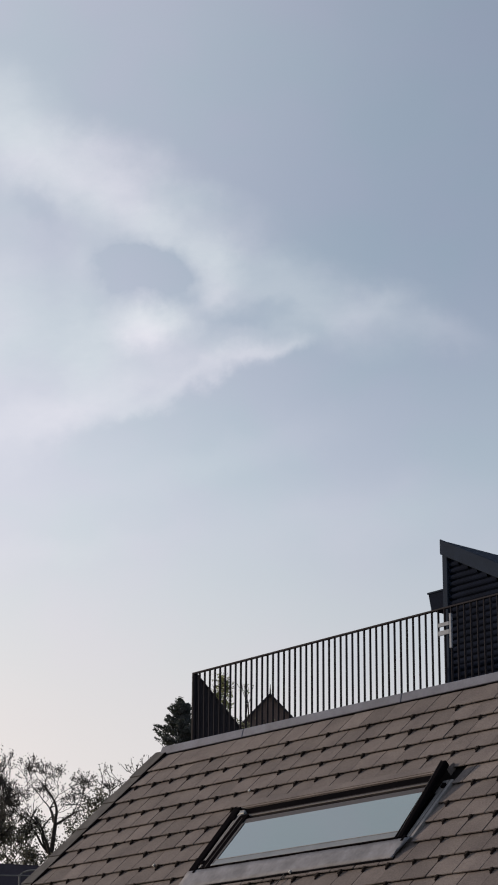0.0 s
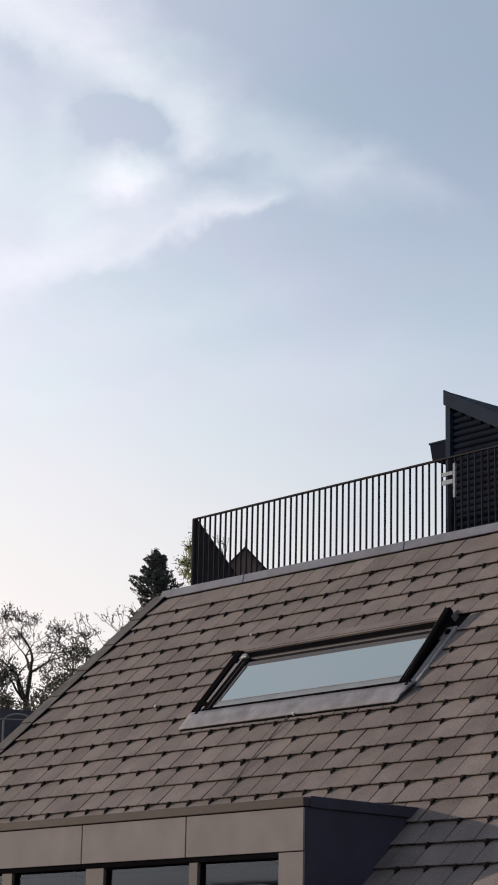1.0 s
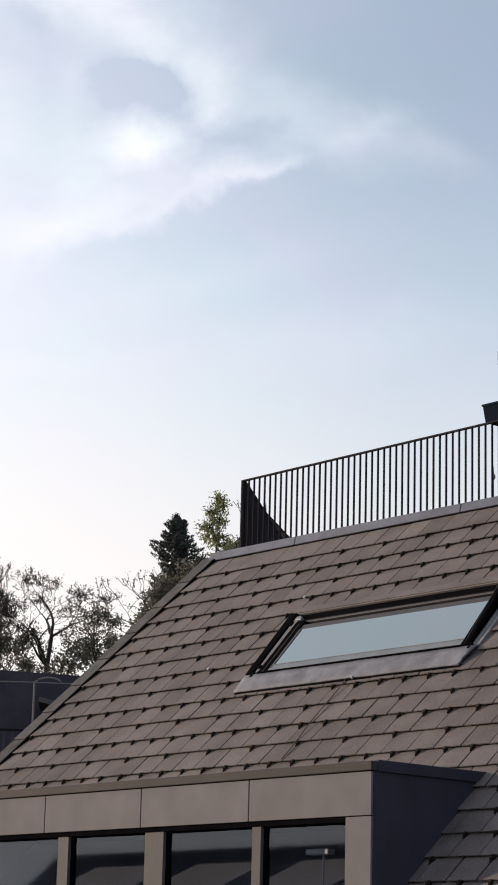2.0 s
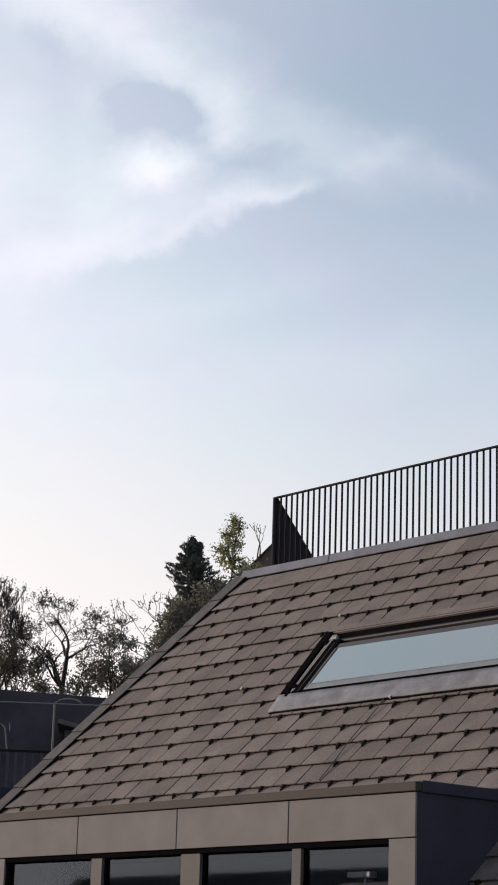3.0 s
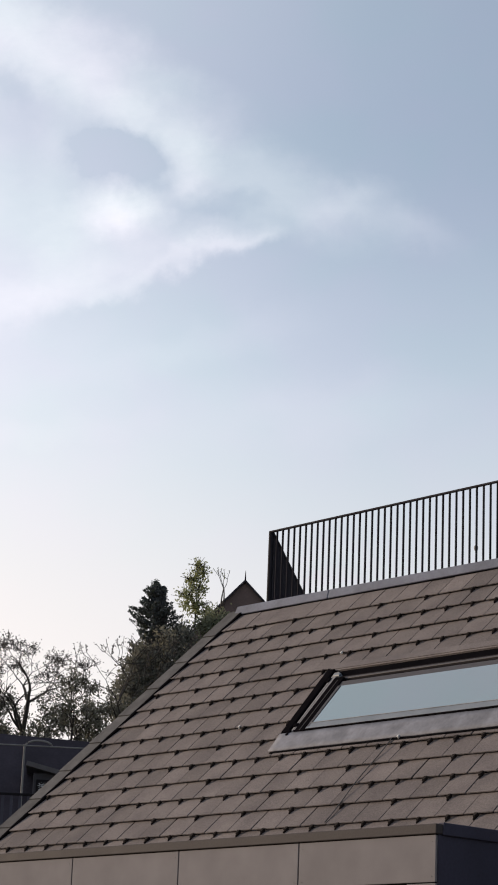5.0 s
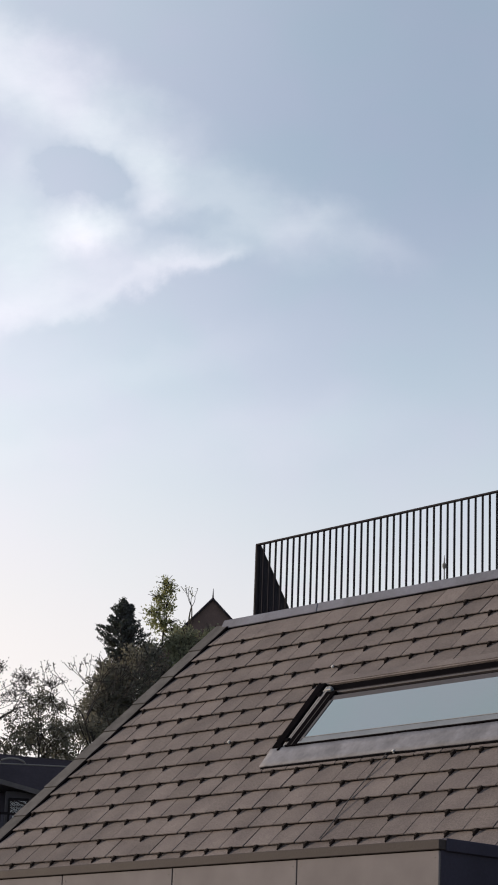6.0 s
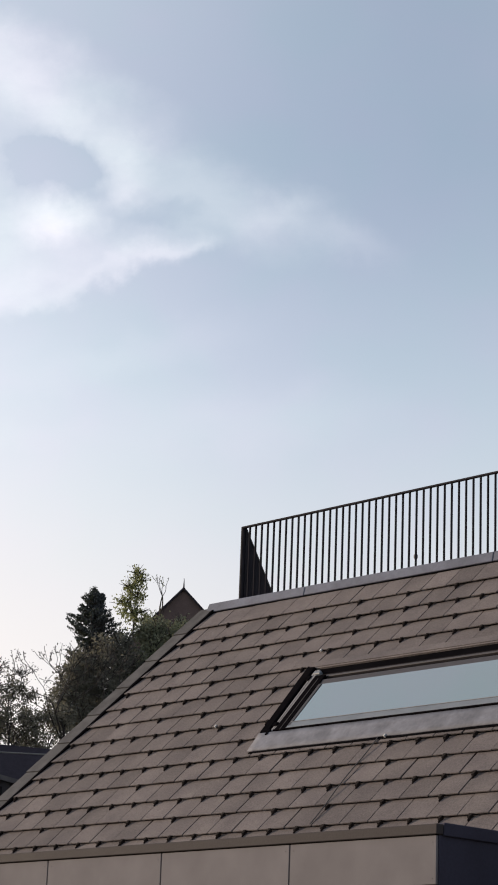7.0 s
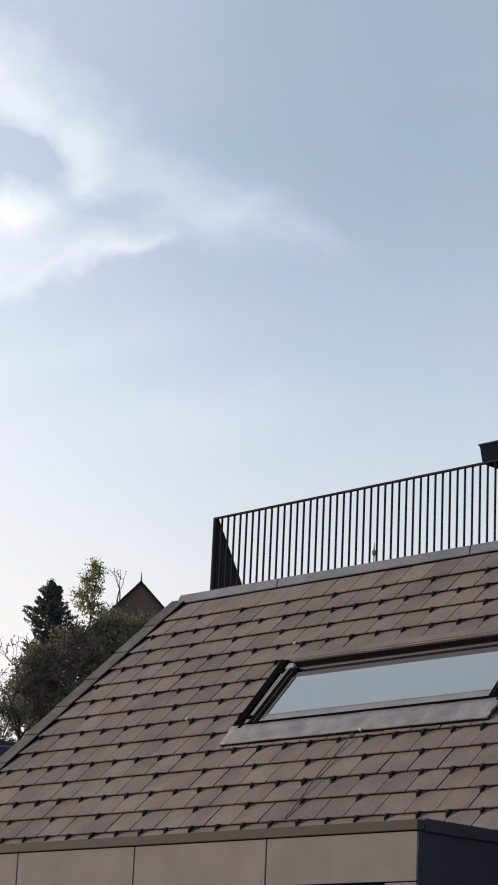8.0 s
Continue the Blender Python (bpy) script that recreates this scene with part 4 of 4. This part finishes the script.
# ---- dark neighbouring house and its terrace ----
def neighbour():
    F, R = Vector((-0.80, 0.60, 0)), Vector((0.60, 0.80, 0))
    def frame_at(p):
        return Matrix.Translation((p[0], p[1], 0)) @ Matrix(((R.x, F.x, 0, 0), (R.y, F.y, 0, 0), (0, 0, 1, 0), (0, 0, 0, 1)))
    h = empty("neighbour_house", "dark neighbouring house with steep tiled roof and dormer", "house")
    m = frame_at((-40.0, 23.6))
    part("wall", box(-9, 5, 0.0, 9, 0, 12.4, 0, m), DARKWALL, h)
    part("roof", slab([m @ Vector(p) for p in ((-9.3, -0.3, 12.3), (5.3, -0.3, 12.3), (4.6, 3.6, 16.23), (-2.6, 3.6, 16.53), (-8.8, 3.6, 16.18))], 0.2), ROOF_D, h)
    part("roof", slab([m @ Vector(p) for p in ((5.3, 9.3, 12.3), (-9.3, 9.3, 12.3), (-8.8, 3.6, 16.18), (4.6, 3.6, 16.23))], 0.2), ROOF_D, h)
    # small dormer in that roof
    d = part("roof_dormer", box(0.75, 1.7, 0.5, 2.6, 13.5, 14.9, 0.03, m), DARKWALL, h)
    part("dormer_roof", slab([m @ Vector(p) for p in ((0.55, 0.25, 15.22), (1.9, 0.25, 14.9), (1.9, 2.8, 14.9), (0.55, 2.8, 15.22))], 0.14), MULLION, h)
    part("window_frame", box(0.85, 1.45, 0.44, 0.5, 13.7, 14.7, 0.01, m), DARKTRIM, d)
    part("pane", box(0.92, 1.38, 0.42, 0.438, 13.78, 14.62, 0, m), PANE, d)
    part("skylight", slab([m @ Vector(p) for p in ((-3.4, 1.55, 14.42), (-1.9, 1.55, 14.42), (-1.75, 1.85, 14.75), (-3.2, 1.85, 14.75))], 0.06), MULLION, h)
    # terrace in front: slab, balustrade and a tubular frame
    t = empty("neighbour_terrace", "dark balcony with slatted balustrade", "balcony")
    k = frame_at((-33.0, 17.4))
    part("balcony_slab", box(-6, 3.2, 0.0, 6.5, 11.2, 12.0, 0.02, k), DARKWALL, t)
    part("edge_band", box(-6, 3.2, -0.06, 0.02, 11.98, 12.20, 0.01, k), BARGE, t)
    part("under_wall", box(-5.9, 3.0, 0.2, 6.4, 0, 11.2, 0, k), DARKWALL, t)
    part("top_rail", box(-6, 3.2, -0.03, 0.03, 13.12, 13.18, 0.005, k), DARKTRIM, t)
    bar = bmesh.new()
    box(-0.035, 0.035, -0.012, 0.012, 12.2, 13.12, bm=bar)
    me = bpy.data.meshes.new("slat")
    bar.to_mesh(me)
    bar.free()
    me.materials.append(SLAT)
    for i in range(42):
        s = new("slat", me)
        s.parent = t
        s.matrix_basis = k @ Matrix.Translation((-5.9 + i * 0.215, 0, 0))
    f = empty("tubular_frame", "pale metal tube frame with a bent arch", "frame")
    q = frame_at((-36.0, 21.3))
    pole = [(0, 0, 12.0), (0, 0, 15.05)]
    part("upright", tube([q @ Vector(p) for p in pole], [0.03, 0.03], 8), FRAME, f)
    part("cross_tube", tube([q @ Vector(p) for p in ((-7, 0, 15.02), (3.5, 0, 15.02))], [0.02, 0.02], 8), FRAME, f)
    arch = [q @ Vector((0.02 + 0.38 * (1 - math.cos(a)), 0.05, 15.0 + 0.18 * math.sin(a))) for a in [math.pi * i / 12 * 0.9 for i in range(13)]]
    part("arch", tube(arch, [0.028] * 13, 8), FRAME, f)
    part("upright", tube([q @ Vector(p) for p in ((-4.1, 0, 12.0), (-4.1, 0, 15.0))], [0.03, 0.03], 8), FRAME, f)
    part("brace", tube([q @ Vector(p) for p in ((-2.1, 0, 14.9), (-1.35, 0, 14.3), (-1.25, 0, 13.6))], [0.02] * 3, 8), FRAME, f)

    g = empty("roof_rail", "thin pale metal rail on the neighbouring roof", "rail")
    part("bar", tube([(-43.14, 24.00, 15.52), (-42.55, 24.90, 15.62)], [0.02, 0.02], 6), FRAME, g)
    part("bar", tube([(-43.00, 23.91, 15.36), (-42.44, 24.84, 15.48)], [0.02, 0.02], 6), FRAME, g)
    part("stay", tube([(-42.90, 24.42, 15.59), (-42.39, 24.14, 15.01)], [0.02, 0.02], 6), FRAME, g)


neighbour()


# ---- the row across the street, seen only in the panes ----
def row_house(x0, x1, ridge, wall_mat):
    r = empty("row_house", "plain dark row house across the street", "house", "houses across the street")
    part("wall", box(x0, x1, -34, -25, 0, ridge - 4.0), wall_mat, r)
    part("roof", slab([(x0, -24.6, ridge - 4.1), (x0, -29.5, ridge), (x1, -29.5, ridge), (x1, -24.6, ridge - 4.1)], 0.2), ROOF_D, r)
    part("roof", slab([(x1, -34.4, ridge - 4.1), (x1, -29.5, ridge), (x0, -29.5, ridge), (x0, -34.4, ridge - 4.1)], 0.2), ROOF_D, r)


row_house(-31, -16.02, 10.2, BRICK)
row_house(-46, -31.02, 10.9, DARKWALL)
row_house(-62, -46.02, 9.8, BRICK)


# ---- roof slates and their hooks ----
PITCH, COURSE = 0.3778, 0.2135


def hook_phase(n):
    """Where the hooks along the lower edge of a course start: each course is shifted a little under half a slate."""
    return -0.010 - 0.174 * n


def phase(n):
    """Where the joints of a course start: each runs up to a hook of the course above."""
    return hook_phase(n + 1)


def slate_mesh(w0, w1, cut0=0.0, cut1=0.0):
    """A slate with its lower left corner at the origin; cut0 and cut1 shift its left edge below and above."""
    ln = COURSE / math.cos(SLOPE) + 0.05
    bm = bmesh.new()
    corners_box(bm, [(cut0, 0, 0.034), (w0, 0, 0.034), (w1, ln, -0.002), (cut1, ln, -0.002),
                     (cut0 + 0.002, 0.002, 0.044), (w0 - 0.002, 0.002, 0.044), (w1, ln, 0.007), (cut1, ln, 0.007)])
    return bm


def hook_mesh():
    """A dark storm hook: a stem out of the joint below, bent up round the slate's lower edge, with a broad lip shaped
    to take in its shadow.
    """
    bm = bmesh.new()
    corners_box(bm, [(-0.034, -0.060, 0.012), (0.006, -0.060, 0.012), (0.030, 0.002, 0.018), (-0.026, 0.002, 0.018),
                     (-0.030, -0.050, 0.050), (0.008, -0.046, 0.052), (0.036, 0.012, 0.058), (-0.024, 0.012, 0.058)])
    corners_box(bm, [(-0.006, -0.100, 0.014), (0.004, -0.100, 0.014), (0.004, -0.058, 0.014), (-0.006, -0.058, 0.014),
                     (-0.006, -0.100, 0.040), (0.004, -0.100, 0.040), (0.004, -0.058, 0.046), (-0.006, -0.058, 0.046)])
    return bm


def to_mesh(name, bm, mat):
    me = bpy.data.meshes.new(name)
    bm.to_mesh(me)
    bm.free()
    me.materials.append(mat)
    return me


def lay_slates():
    rng = random.Random(5)
    whole = [to_mesh("slate", slate_mesh(PITCH - g, PITCH - g), SLATE) for g in (0.008, 0.010, 0.013, 0.020)]
    rest, rest_hooks = bmesh.new(), bmesh.new()
    hook = to_mesh("slate_hook", hook_mesh(), HOOK)
    made = hooks = 0
    for n in range(-12, 15):
        y = 1.767 + COURSE * n
        if y > TOP_Y - 0.1:
            continue
        ln_y = COURSE
        p = phase(n)
        k0 = math.floor((hip_x(y) - p) / PITCH) - 1
        k1 = math.ceil((RIGHT - p) / PITCH)
        for k in range(k0, k1):
            x = p + k * PITCH
            left0, left1 = hip_x(y) + 0.24, hip_x(y + ln_y) + 0.24
            a, b = x, x + PITCH
            if b < left0 + 0.03 or a > RIGHT - 0.02:
                continue
            behind = y + ln_y < 1.50 and a > -6.70 and b < -0.06
            if behind:
                continue
            spans = [(a, b)]
            if 5 <= n <= 8:
                spans = [(u, v) for u, v in ((a, min(b, -5.145)), (max(a, -1.36), b)) if v - u > 0.03]
            if y + ln_y < 1.50 and a < 0.0 < b:
                spans = [(max(a, -0.02), b)]
            if y + ln_y < 1.50 and a < -6.75 < b:
                spans = [(a, min(b, -6.74))]
            near = n >= -6 and x > -6.6 and made < 300
            for u, v in spans:
                full = abs(v - u - PITCH) < 1e-6 and u > left0 + 0.01
                tilt = Matrix.Rotation(rng.uniform(-0.004, 0.004), 4, "Z") @ Matrix.Rotation(rng.uniform(-0.008, 0.008), 4, "X") @ Matrix.Rotation(rng.uniform(-0.006, 0.006), 4, "Y")
                m = ROOF_M @ Matrix.Translation((u, up_slope(y), rng.uniform(0, 0.003))) @ tilt
                if full:
                    me = rng.choice(whole)
                else:
                    c0, c1 = max(0.0, left0 - u), max(0.0, left1 - u)
                    w = v - u - 0.010
                    if c0 > w - 0.02:
                        continue
                    me = to_mesh("slate", slate_mesh(w, w, c0, min(c1, w - 0.01)), SLATE)
                if near:
                    ob = new("slate", me)
                    ob.parent = roof
                    ob.matrix_basis = m
                    made += 1
                else:
                    start = len(rest.verts)
                    rest.from_mesh(me)
                    rest.verts.ensure_lookup_table()
                    for vert in rest.verts[start:]:
                        vert.co = m @ vert.co
            # hooks: over every joint in one course, over every second in the next
            hx = hook_phase(n) + k * PITCH
            if n % 2 and k % 2 and not rng.random() < 0.07:
                continue
            if hx < left0 + 0.05 or (5 <= n <= 9 and -5.16 < hx < -1.40) or (y < 1.5 and -6.7 < hx < 0.03) or hx > RIGHT - 0.1:
                continue
            m = ROOF_M @ Matrix.Translation((hx + rng.uniform(-0.012, 0.012), up_slope(y) - 0.010, 0)) @ Matrix.Rotation(rng.uniform(-0.15, 0.15), 4, "Z") @ Matrix.Diagonal((*[rng.uniform(0.55, 0.75)] * 2, 0.93, 1))
            if n >= -6 and hx > -6.6 and hooks < 300:
                ob = new("slate_hook", hook)
                ob.parent = roof
                ob.matrix_basis = m
                hooks += 1
            else:
                start = len(rest_hooks.verts)
                rest_hooks.from_mesh(hook)
                rest_hooks.verts.ensure_lookup_table()
                for vert in rest_hooks.verts[start:]:
                    vert.co = m @ vert.co
    part("slate_field", rest, SLATE_REST, roof)["kind"] = "stuff"
    part("hook_field", rest_hooks, HOOK, roof)["kind"] = "stuff"
    # two pale hooks
    for x, y in ((-5.27, 3.90), (-6.07, 3.055)):
        part("pale_hook", box(-0.011, 0.011, -0.024, 0.012, 0.03, 0.056, 0.003, ROOF_M @ Matrix.Translation((x, up_slope(y), 0))), WHITE, roof, "pale worn metal hook")
    # thin dark tube down the slope, standing in for a ridge shadow between slates
    pts = [on_roof(-3.19 - 0.05 * t + 0.012 * math.sin(9 * t), 2.70 - 0.92 * t, 0.052) for t in [i / 14 for i in range(15)]]
    tagged(part("roof_cable", tube(pts, [0.0055] * 15, 6), HIP, None), "thin dark line down the slate roof, drawn for a ridge shadow", "cable")


lay_slates()
